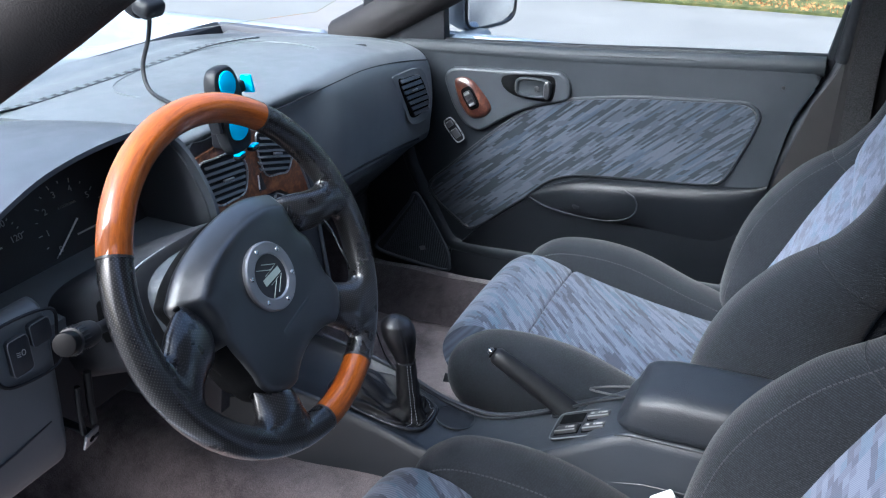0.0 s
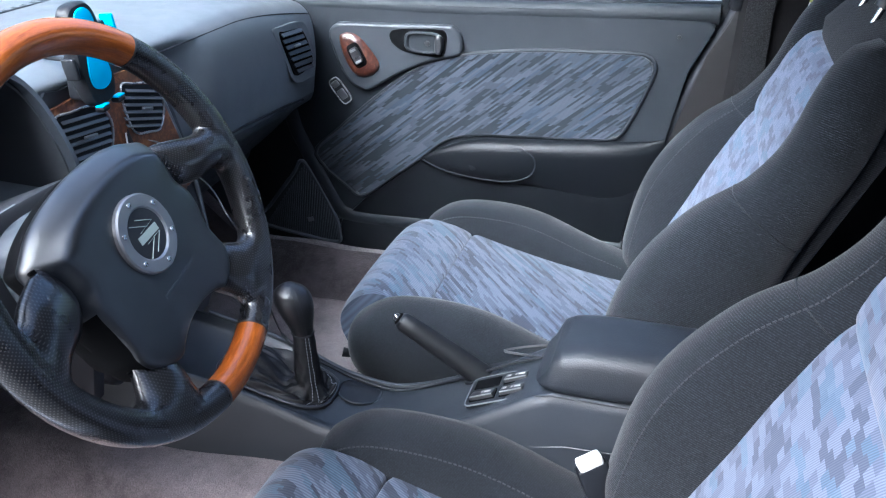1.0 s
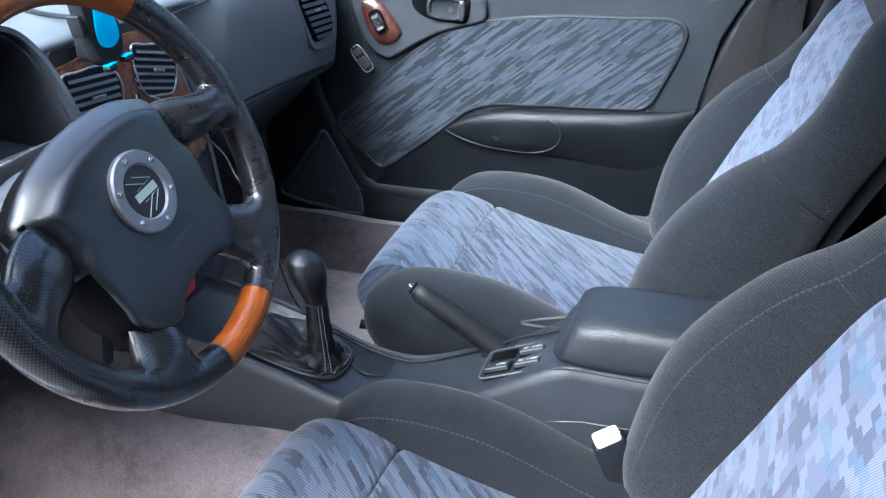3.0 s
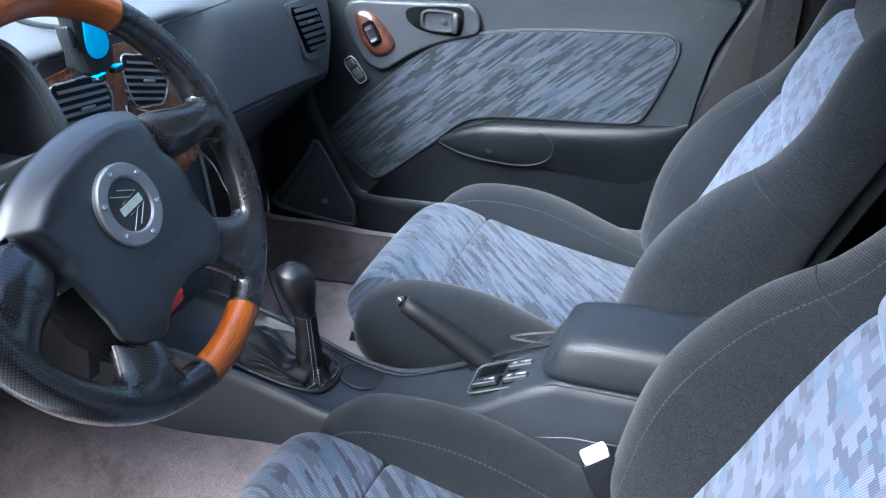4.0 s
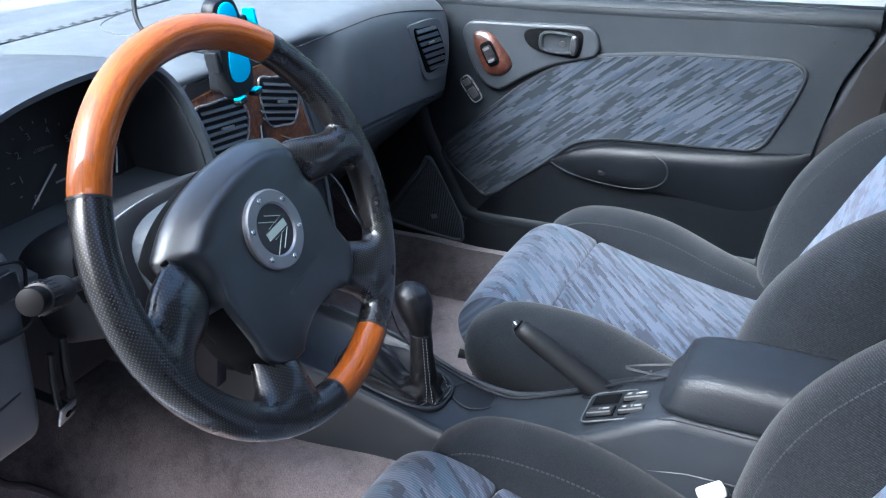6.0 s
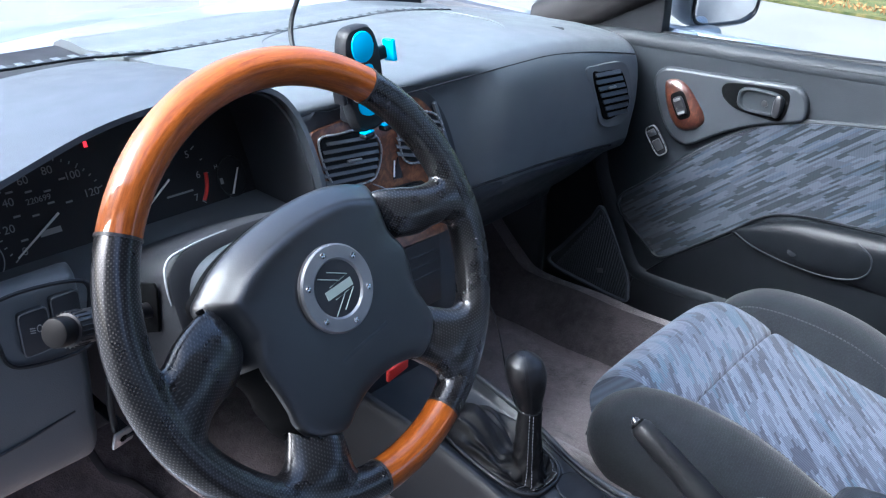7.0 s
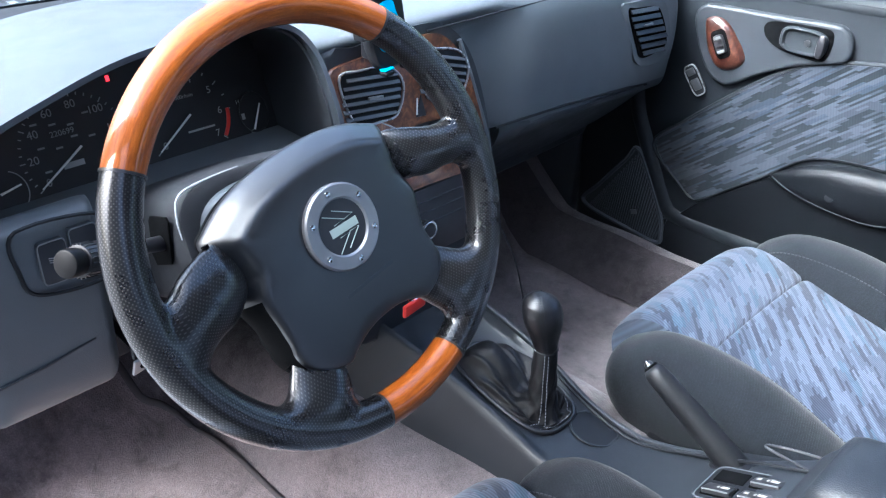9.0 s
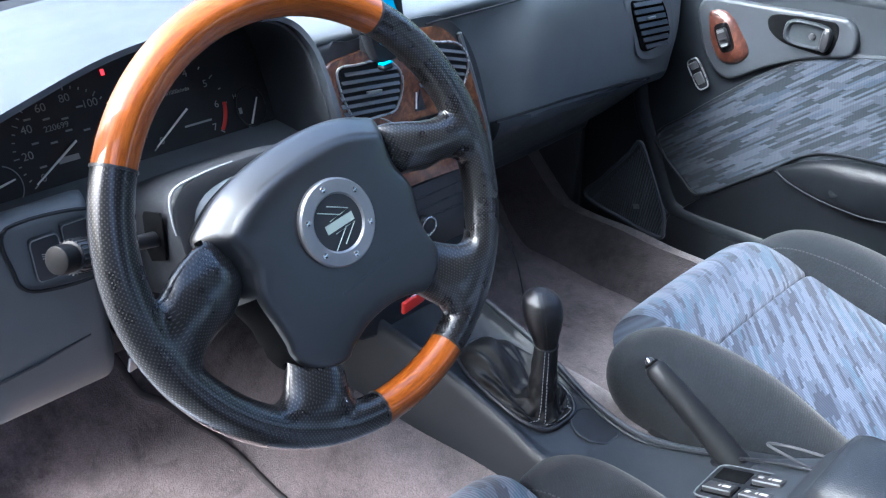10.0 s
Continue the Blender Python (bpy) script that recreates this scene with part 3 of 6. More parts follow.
seat_part("head_restraint", loft([[(0.725 + 0.4 * (z - 1.0) + u * k, v * k, z) for u, v in super_ring(28, 0.05, 0.125, 3)] for z, k in ((0.985, 0.5), (0.99, 0.8), (1.01, 0.97), (1.06, 1.0), (1.12, 0.97), (1.145, 0.8), (1.15, 0.5))]), TWILL, "dark grey fabric headrest")
for s in (-1, 1):
    seat_part("headrest_post", tube([(0.675, s * 0.06, 0.90), (0.712, s * 0.06, 1.0)], 0.0045, 12), CHROME, "chrome post")
    seat_part("headrest_collar", tube([(0.693, s * 0.06, 0.948), (0.698, s * 0.06, 0.962)], 0.013, 14), SMOOTH)
    seat_part("seat_rail", box(0.46, 0.03, 0.03, pose(0.22, s * 0.17, 0.275), 0.005), BLACK, "black steel rail")
    for x in (0.02, 0.40):
        seat_part("seat_leg", box(0.04, 0.035, 0.085, pose(x, s * 0.17, 0.228), 0.005), BLACK)
seat_part("slide_lever", tube([(0.005, -0.130, 0.285), (-0.028, -0.140, 0.292), (-0.050, -0.146, 0.296)], [0.006, 0.007, 0.009], 12), BLACK, "black slide lever")
seat_part("seat_base", box(0.40, 0.40, 0.05, pose(0.24, 0, 0.312), 0.015, 3), DARK)
seat_part("side_valance", box(0.36, 0.02, 0.07, pose(0.27, -0.255, 0.315), 0.008, 3), BLACK)
seat_part("side_valance", box(0.36, 0.02, 0.07, pose(0.27, 0.255, 0.315), 0.008, 3), BLACK)
driver_seat = copy_thing(seat, pose(SB.x + 0.075, 0.365 - 0.705, SB.z))
for o in driver_seat.children:
    if o.name.startswith("back_bolster"):
        o.matrix_basis = Matrix.Translation((0.44, 0.010, 0.61)) @ pose(0, 0, 0, 0, 2.5, 0) @ Matrix.Translation((-0.45, 0, -0.61))
driver_seat["label"] = "driver's seat with dark bolsters and blue patterned cloth"

# ---------------------------------------------------------------- steering wheel
TW = radians(24.4)
WC = Vector((0, -0.36, 0.8)) + Vector((0, -0.001, 0)) + Vector((-math.sin(TW), 0, math.cos(TW))) * 0.010 - Vector((math.cos(TW), 0, math.sin(TW))) * 0.008
wheel = thing("steering_wheel", "four-spoke sports steering wheel in wood and perforated black leather", "steering wheel")
wheel.matrix_basis = frame_m(WC, (0, 1, 0), (-math.sin(TW), 0, math.cos(TW))) @ pose(0, 0, 0, 0, 0, 13)
RIM, RT = 0.1822, 0.0166


def arc(a0, a1, r=RIM, n=40, z=0.0):
    return [(r * math.cos(radians(a0 + (a1 - a0) * i / (n - 1))), r * math.sin(radians(a0 + (a1 - a0) * i / (n - 1))), z) for i in range(n)]


def grip(a0, a1, n=60, fat=0.0):
    pts = arc(a0, a1, RIM, n)
    return tube(pts, [RT + fat * math.sin(math.pi * i / (n - 1)) for i in range(n)], 20)


part("rim_top", grip(42, 138), WOOD, wheel, "varnished orange-brown wood")
part("rim_bottom", grip(-105, -75, 24), WOOD, wheel, "varnished orange-brown wood")
for a in (41.8, 138.2, -74.8, -105.2):
    part("rim_joint", tube(arc(a - 0.35, a + 0.35, RIM, 3), RT + 0.0006, 20), SMOOTH, wheel)


# each spoke: upper edge and lower edge from under the cover out into the rim, height and half thickness along them
UP = ([(0.078, 0.030), (0.100, 0.034), (0.117, 0.0265), (0.131, 0.017), (0.144, 0.0115), (0.156, 0.014), (0.168, 0.040)],
      [(0.078, -0.008), (0.100, -0.017), (0.118, -0.0245), (0.130, -0.0245), (0.143, -0.030), (0.153, -0.046), (0.160, -0.074)])
FULL = ([(0.078, 0.030), (0.100, 0.038), (0.121, 0.0365), (0.137, 0.0315), (0.149, 0.0235), (0.159, 0.023), (0.170, 0.046)], UP[1])
LOW = ([(0.074, -0.063), (0.0915, -0.0840), (0.106, -0.0980), (0.1155, -0.1040), (0.126, -0.101), (0.138, -0.088), (0.156, -0.076)],
       [(0.038, -0.098), (0.0510, -0.1200), (0.057, -0.132), (0.061, -0.140), (0.0605, -0.149), (0.056, -0.157), (0.053, -0.169)])
RISE = [(-0.034, 0.012), (-0.0140, 0.0150), (-0.0070, 0.0165), (-0.0030, 0.0170), (-0.0010, 0.0168), (-0.0005, 0.0166), (0.0, 0.0160)]


def spoke(shape, side):
    n, m = 34, 32
    e1, e2, up = spline(shape[0], n), spline(shape[1], n), spline(RISE, n)
    rings = []
    for i in range(n):
        s = i / (n - 1)
        ring = []
        for j in range(m):
            a = 2 * math.pi * j / m
            c, w = math.cos(a), math.sin(a)
            u = 0.5 - 0.5 * math.copysign(abs(c) ** 0.9, c)
            x, y = e1[i] + (e2[i] - e1[i]) * u
            k = 1 + s ** 3 * (RIM / math.hypot(x, y) - 1)
            crest = math.sin(math.pi / 2 * u / 0.68) ** 0.95 if u < 0.68 else 1 - 0.7 * ((u - 0.68) / 0.32) ** 2
            front = (0.88 + 0.20 * math.sin(math.pi * min(s / 0.8, 1))) * crest * (1 - s) ** 2 + abs(w) ** 0.9 * (1 - (1 - s) ** 2)
            ring.append((side * x * k, y * k, up[i][0] + up[i][1] * (max(front, 0.02) if w > 0 else -abs(w) ** 0.9)))
        rings.append(ring)
    return loft(rings)


for side, a0, a1 in ((1, -77.0, 44.0), (-1, 136.0, 257.0)):
    skin = fused([grip(a0, a1, 70, 0.0012), spoke(UP if side > 0 else FULL, side), spoke(LOW, side)], 0.0013, 55)
    part("rim_grip", cut_out(skin, lambda p: math.hypot(p.x, p.y) > 0.157), PERF_RIM, wheel, "perforated black leather", sharp=80)
    for keep in (lambda p: p.y > -0.06, lambda p: p.y <= -0.06):
        part("spoke", cut_out(skin, lambda p: math.hypot(p.x, p.y) <= 0.157 and keep(p)), PERF, wheel, "perforated black leather spoke", sharp=80)
    skin.free()
half = [(0.0, 0.067), (0.038, 0.0645), (0.070, 0.0575), (0.094, 0.046), (0.1045, 0.0385), (0.104, 0.022), (0.1015, 0.0), (0.105, -0.018), (0.104, -0.030), (0.098, -0.052), (0.0965, -0.072), (0.098, -0.084), (0.0925, -0.101), (0.076, -0.116), (0.056, -0.1235), (0.044, -0.118), (0.022, -0.1105), (0.0, -0.1085)]
waist = [(0.1045, -0.022), (0.099, -0.037), (0.0895, -0.054), (0.0865, -0.067), (0.0890, -0.083), (0.0900, -0.100), (0.076, -0.1165)]
outline = rounded(half[:7] + waist + half[14:] + [(-x, y) for x, y in half[-2:0:-1]], 130)
HUB = -0.009
def shrink(k, y):
    """The cover's bevel is broad along its top and narrow below."""
    f = min(max((y + 0.065) / 0.075, 0), 1)
    return 1 - (1 - k) * (0.30 + 0.70 * f * f * (3 - 2 * f))


BEVEL = ((0.975, -0.036), (1.0, -0.0310), (1.0, -0.0260), (0.985, -0.0215), (0.955, -0.0165), (0.90, -0.0088), (0.84, -0.0008), (0.81, 0.0026), (0.775, 0.0046), (0.72, 0.0058), (0.62, 0.0066), (0.45, 0.0072), (0.3, 0.0075))
cover = loft([[(x * shrink(k, y), HUB + (y - HUB) * shrink(k, y), z) for x, y in outline] for k, z in BEVEL])
# The cover's lower side and back are blacker than its face.
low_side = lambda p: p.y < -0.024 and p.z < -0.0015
part("airbag_cover", cut_out(cover, lambda p: not low_side(p)), PAD, wheel, "dark grey padded airbag cover", sharp=80)
part("cover_side", cut_out(cover, low_side), SEAMBLACK, wheel, "lower side of the airbag cover, darker than its face", sharp=80)
cover.free()
# Glint along the cover's right-hand edge, drawn in pale colour.
EDGEGLINT = plain("pale_edge_glint", (0.11, 0.115, 0.12), 0.35)
for pts in ([(0.1035, 0.0395, -0.0125), (0.1120, 0.0290, -0.0105), (0.1165, 0.0150, -0.0100), (0.1175, -0.0050, -0.0100)], [(0.0870, -0.0800, -0.0130), (0.0925, -0.0965, -0.0100), (0.0925, -0.1100, -0.0100), (0.0800, -0.1205, -0.0100)]):
    part("cover_edge", tube(spline(pts, 18), [0.0003 + 0.0009 * math.sin(math.pi * i / 17) for i in range(18)], 6), EDGEGLINT, wheel, "glint on the cover's edge, drawn as a pale line")
part("cover_back", loft([[(x * k, HUB + (y - HUB) * k, z) for x, y in outline] for k, z in ((0.80, -0.075), (0.90, -0.060), (0.955, -0.042), (0.965, -0.026))]), SEAMBLACK, wheel, "back of the airbag cover, darker than its face", sharp=80)
for side in (-1,):
    part("cover_seam", tube(spline([(side * 0.1060, 0.0400, -0.0130), (side * 0.1065, 0.022, -0.0110), (side * 0.104, 0.0, -0.0100), (side * 0.1075, -0.020, -0.0125)], 16), 0.0034, 8), SEAMBLACK, wheel)
    part("cover_seam", tube(spline([(side * 0.0965, -0.0885, -0.0150), (side * 0.0935, -0.1025, -0.0110), (side * 0.077, -0.1180, -0.0110), (side * 0.055, -0.1255, -0.0140)], 16), 0.0030, 8), SEAMBLACK, wheel)
part("cover_crease", tube([(-0.077, -0.036, -0.0005), (-0.060, -0.0275, 0.0030), (-0.042, -0.0185, 0.0062)], 0.0007, 6), SMOOTH, wheel)
part("faint_lettering", box(0.058, 0.0032, 0.0006, pose(0.002, -0.065, 0.0075)), plain("worn_print", (0.034, 0.039, 0.046), 0.5), wheel, "worn unreadable embossed lettering")
badge = part("badge_ring", ring_plate(0.0385, 0.0245, 0.006, pose(0, HUB, 0.007), 56), ALU, wheel, "brushed aluminium ring")
part("badge_disc", disc(0.0255, 0.004, pose(0, HUB, 0.007), 40), SMOOTH, wheel, "black disc with white chevrons")
for k in range(6):
    a = radians(30 + 60 * k)
    part("bolt", disc(0.0027, 0.0016, pose(0.0318 * math.cos(a), HUB + 0.0318 * math.sin(a), 0.0128), 12, 0.0006), CHROME, badge)
BADGE = plain("pale_badge_print", (0.30, 0.36, 0.33), 0.4)
part("badge_bar", box(0.030, 0.0075, 0.0008, pose(0.001, HUB - 0.001, 0.0113, 0, 0, -4)), BADGE, wheel)
for dx in (-0.005, 0.006):
    for sy in (1, -1):
        part("chevron", tube([(dx - 0.009, HUB + sy * 0.0185 - 0.001, 0.0113), (dx + 0.009, HUB + sy * 0.0065 - 0.001, 0.0113), (dx - 0.002, HUB + sy * 0.0060 - 0.001, 0.0113)], 0.0005, 6), BADGE, wheel)
UPRIGHT = pose(0, 0, 0, 0, 0, -13)
bm = loft([[(u * k, v * k - 0.002, z) for u, v in super_ring(44, 0.094, 0.062, 4.0)] for z, k in ((-0.0885, 0.80), (-0.0885, 0.96), (-0.0895, 0.985), (-0.093, 1.0), (-0.16, 1.0), (-0.24, 0.97))])
bm.transform(UPRIGHT)
part("column_shroud", bm, SHROUD, wheel, "dark grey plastic steering column shroud")
bm = loft([[(u * k, v * k - 0.002, z) for u, v in super_ring(36, 0.078, 0.050, 3.0)] for z, k in ((-0.050, 0.75), (-0.056, 0.95), (-0.066, 1.0), (-0.12, 1.0))])
bm.transform(UPRIGHT)
part("column_collar", bm, HOOD, wheel, "grey collar behind the wheel hub")
# Pale tube puts the highlight on the shroud's front edge into colour.
bm = tube([(x, y, -0.0905) for x, y in spline([(-0.0945, 0.014), (-0.0940, 0.026), (-0.0915, 0.040), (-0.088, 0.048), (-0.080, 0.0535), (-0.064, 0.0565), (-0.044, 0.0585), (-0.022, 0.0595)], 30)], [0.0006 + 0.0006 * math.sin(math.pi * k / 29) for k in range(30)], 8)
bm.transform(UPRIGHT)
part("shroud_lip", bm, EDGEHIGHLIGHT, wheel, "front edge of the shroud, its highlight drawn pale")

# ---------------------------------------------------------------- dashboard
dash = thing("dashboard", "dark grey grained dashboard with burl wood centre panel", "dashboard", at=(-0.45, 0, 0.6))
DM = Matrix.Translation((0.45, 0, -0.6))


def dpart(name, bm, material, label="", parent=None, sharp=40):
    bm.transform(DM)
    return part(name, bm, material, parent or dash, label, sharp=sharp)


def dash_section(y):
    """The x, z outline of the passenger side at y."""
    t = min(max((y - 0.30) / 0.33, 0), 1)
    e = max(0.0, (y - 0.605) / 0.045)
    drop = 0.045 * t ** 1.5
    back = 0.012 * t ** 2 + 0.035 * e ** 2
    top = [(-0.262, 0.640), (-0.254, 0.69), (-0.250, 0.75), (-0.257, 0.815), (-0.275, 0.846), (-0.305, 0.858), (-0.38, 0.862), (-0.48, 0.858), (-0.60, 0.848), (-0.70, 0.838)]
    low = [(-0.80, 0.80), (-0.80, 0.46), (-0.46, 0.46), (-0.405, 0.495), (-0.345, 0.556), (-0.291, 0.618)]
    inset = 0.034 * min(max((0.20 - y) / 0.085, 0), 1)
    pts = [(x - back - (inset if z < 0.83 else 0.0), z - drop * max(0, (z - 0.5) / 0.36)) for x, z in top + low]
    return [(x, y, z) for x, z in spline(pts, 90, True)]


ys = list(np.linspace(-0.19, 0.55, 30)) + list(np.linspace(0.56, 0.652, 14))
pad_form = loft([dash_section(y) for y in ys])


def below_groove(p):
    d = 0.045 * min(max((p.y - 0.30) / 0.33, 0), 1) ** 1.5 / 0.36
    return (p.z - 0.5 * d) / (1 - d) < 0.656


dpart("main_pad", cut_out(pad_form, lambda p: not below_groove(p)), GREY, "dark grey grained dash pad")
# Shade under the dash goes into this part's colour.
dpart("lower_pad", cut_out(pad_form, below_groove), LOWGREY, "underside of the dash, its shade put into the colour")
pad_form.free()
# driver side: lower panel left of the column, dark cavity behind the column, shelf under the instruments
knee = [(-0.30, 0.545), (-0.235, 0.566), (-0.205, 0.590), (-0.197, 0.645), (-0.193, 0.70), (-0.190, 0.745), (-0.1915, 0.776), (-0.199, 0.789), (-0.22, 0.790), (-0.25, 0.765), (-0.31, 0.72), (-0.315, 0.60)]


def knee_ring(y):
    e = max(0.0, (y + 0.50) / 0.022)
    o = max(0.0, (-0.60 - y) / 0.06)
    c = (-0.25, 0.66)
    k = math.sqrt(max(1 - min(e, 1) ** 2, 0.02))
    return [(c[0] + (x - c[0]) * k - 0.05 * o * o, y, c[1] + (z - c[1]) * (0.85 + 0.15 * k)) for x, z in spline(knee, 60, True)]


dpart("knee_panel", loft([knee_ring(y) for y in list(np.linspace(-0.665, -0.50, 12)) + list(np.linspace(-0.497, -0.479, 7))]), GREY, "dark grey lower dash panel")
dpart("knee_crease", tube([(-0.1985, -0.66, 0.630), (-0.1965, -0.56, 0.640), (-0.1975, -0.51, 0.648)], 0.0016, 8), GREY2)
dpart("instrument_shelf", plate(rounded([(-0.60, -0.215), (-0.60, -0.33), (-0.19, -0.33), (-0.19, -0.22), (-0.28, -0.212), (-0.40, -0.212), (-0.50, -0.213)], 60), 0.02, frame_m((0, 0, 0.726), (0, 1, 0), (1, 0, 0)) @ pose(0, 0, -0.02), 0.006), GREY, "dark grey shelf under the instruments")
dpart("column_cavity", box(0.06, 0.30, 0.22, pose(-0.34, -0.335, 0.63), 0.01), DARK)
dpart("rear_filler", box(0.40, 0.48, 0.34, pose(-0.60, -0.43, 0.66), 0.01), DARK)
dpart("side_cheek", plate([(-0.20, 0.745), (-0.19, 0.60), (-0.21, 0.46), (-0.45, 0.44), (-0.45, 0.745)], 0.02, frame_m((0, -0.205, 0), (1, 0, 0), (0, 0, 1)), 0.004), GREY2)
# instrument hood: a thick curved cowl over the cluster
EDGE = [(-0.190, 0.745, -0.195), (-0.192, 0.80, -0.205), (-0.200, 0.865, -0.235), (-0.235, 0.897, -0.248), (-0.32, 0.905, -0.245), (-0.42, 0.901, -0.235), (-0.51, 0.886, -0.215), (-0.572, 0.868, -0.202), (-0.612, 0.83, -0.192), (-0.625, 0.785, -0.185), (-0.626, 0.742, -0.182)]


def cowl(u, v):
    y, z, x0 = spline(EDGE, 61)[round(u * 60)]
    zz = z - (0.035 * max(0, (z - 0.74) / 0.16)) * v ** 1.5
    return x0 - 0.30 * v, y, zz


dpart("instrument_hood", sheet(cowl, 61, 16, 0.006), HOOD, "dark grey instrument hood")
LINER = plastic("hood_lining", (0.042, 0.045, 0.051), 0.45, 900.0, 0.15, 0.4)
dpart("hood_liner", sheet(lambda u, v: (cowl(u, v)[0] - 0.012, -0.408 + (cowl(u, v)[1] + 0.408) * 0.975, 0.742 + (cowl(u, v)[2] - 0.742) * 0.972 - 0.002), 61, 16, 0.003), LINER, "dark grey inside of the hood")
NF = Vector((0.94, 0, 0.34)).normalized()
CF = frame_m((-0.335, -0.395, 0.785), (0, 1, 0), (-NF.z, 0, NF.x))
cluster = dpart("instrument_face", plate([(-0.2, -0.055), (0.2, -0.055), (0.2, 0.095), (-0.2, 0.095)], 0.004, CF @ pose(0, 0, -0.004)), CLUSTER, "black instrument cluster with white print")

# centre stack
ST = thing("centre_stack", "burl wood centre panel with air vents and heater controls", "centre panel", at=(-0.25, -0.03, 0.65))
SM = Matrix.Translation((0.25, 0.03, -0.65))


def spart(name, bm, material, label="", parent=None):
    bm.transform(SM)
    return part(name, bm, material, parent or ST, label)


FS = frame_m((-0.270, -0.03, 0.77), (0, 1, 0), (-0.10, 0, 1))
spart("stack_body", plate(rounded([(-0.145, 0.060), (-0.08, 0.070), (0.02, 0.077), (0.072, 0.066), (0.115, 0.02), (0.145, -0.07), (0.160, -0.18), (0.155, -0.33), (0.0, -0.34), (-0.13, -0.33), (-0.155, -0.1)], 80), 0.06, FS @ pose(0, 0, -0.055), 0.01, 3), GREY2)
spart("wood_panel", plate(rounded([(-0.134, 0.046), (-0.08, 0.056), (0.02, 0.064), (0.063, 0.054), (0.10, 0.01), (0.13, -0.075), (0.142, -0.125), (0.12, -0.135), (0.07, -0.06), (-0.05, -0.05), (-0.11, -0.04), (-0.138, 0.0)], 90), 0.006, FS @ pose(0, 0, 0.004), 0.004, 3), BURL, "glossy burl wood panel")


VENTRIM = plain("satin_vent_rim", (0.30, 0.305, 0.31), 0.28, 0.5)
SLATGREY = plain("grey_slat", (0.060, 0.063, 0.068), 0.38)
RIMGREY = plain("satin_grey_rim", (0.12, 0.125, 0.13), 0.32)


def vent(cx, cy, w, h, lean, owner, M, count=6):
    shape = rounded([(-w, h * 0.8), (-w * 0.4, h), (w * 0.5, h), (w, h * 0.3), (w * 0.85, -h * 0.8), (w * 0.3, -h), (-w * 0.5, -h * 0.9)], 40)
    T = M @ pose(cx, cy, 0, 0, 0, lean)
    v = spart("air_vent", plate([(x * 0.93, y * 0.93) for x, y in shape], 0.004, T @ pose(0, 0, 0.008)), DARK, "black louvred air vent")
    spart("vent_rim", tube([T @ Vector((x, y, 0.012)) for x, y in shape], 0.0016, 8, closed=True), VENTRIM, "", v)
    for k in range(count):
        yy = h * (-0.72 + 1.44 * k / (count - 1))
        ww = w * 0.9 * math.sqrt(max(1 - (abs(yy) / h) ** 3 * 0.6, 0.1))
        spart("slat", box(2 * ww, 0.0062, 0.0014, T @ pose(0, yy, 0.0125, -38), 0.0004, 1), SLATGREY, "", v)
    spart("vent_tab", box(w * 0.45, 0.004, 0.004, T @ pose(0, 0, 0.019), 0.001), ALU, "", v)


vent(-0.070, 0.006, 0.052, 0.034, -6, None, FS)
vent(0.054, 0.006, 0.048, 0.033, -16, None, FS)

# ---------------------------------------------------------------- centre console
con = thing("centre_console", "dark grey plastic centre console between the seats", "console", at=(0.1, -0.03, 0.25))
KM = Matrix.Translation((-0.1, 0.03, -0.25))


def kpart(name, bm, material, label="", parent=None, sharp=40):
    bm.transform(KM)
    return part(name, bm, material, parent or con, label, sharp=sharp)


rows = [(-0.30, 0.455, 0.085), (-0.18, 0.442, 0.078), (-0.08, 0.427, 0.073), (0.0, 0.408, 0.070), (0.05, 0.394, 0.069), (0.10, 0.392, 0.068), (0.17, 0.414, 0.068), (0.25, 0.455, 0.068), (0.345, 0.515, 0.066), (0.40, 0.522, 0.064), (0.62, 0.53, 0.062)]


def dip(x):
    """How deep the console's top lies below its edges."""
    return 0.0005 + 0.016 * min(max((0.07 - x) / 0.2, 0), 1)


def deck(x):
    """Height of the console's sunken top."""
    xs = [r[0] for r in rows]
    return float(np.interp(x, xs, [r[1] for r in rows])) - dip(x)


rings = []
for x, z, w in spline(rows, 60):
    k = 0.02 + 0.045 * max(0, -x) / 0.3
    f = w - 0.014 * min(max((x + 0.05) / 0.1, 0), 1) * min(max((0.36 - x) / 0.08, 0), 1)
    d = dip(x)
    rings.append([(x, -0.03 + y, zz) for y, zz in ((-w - k, 0.22), (-w - 0.6 * k, 0.30), (-w - 0.004, z - 0.016), (-w + 0.000, z - 0.004), (-w + 0.004, z - 0.0005), (-w + 0.008, z - 0.0005), (-w + 0.013, z - 0.6 * d - 0.001), (-w + 0.018, z - d), (f - 0.018, z - d), (f - 0.013, z - 0.6 * d - 0.001), (f - 0.008, z - 0.0005), (f - 0.004, z - 0.0005), (f - 0.000, z - 0.004), (f + 0.004, z - 0.016), (f + 0.6 * k, 0.30), (f + k, 0.22))])
kpart("console_body", loft(rings), GREY2, "dark grey console moulding", sharp=60)
LIDGREY = plastic("padded_lid_vinyl", (0.0095, 0.0115, 0.0150), 0.46, 700.0, 0.3, 0.38)
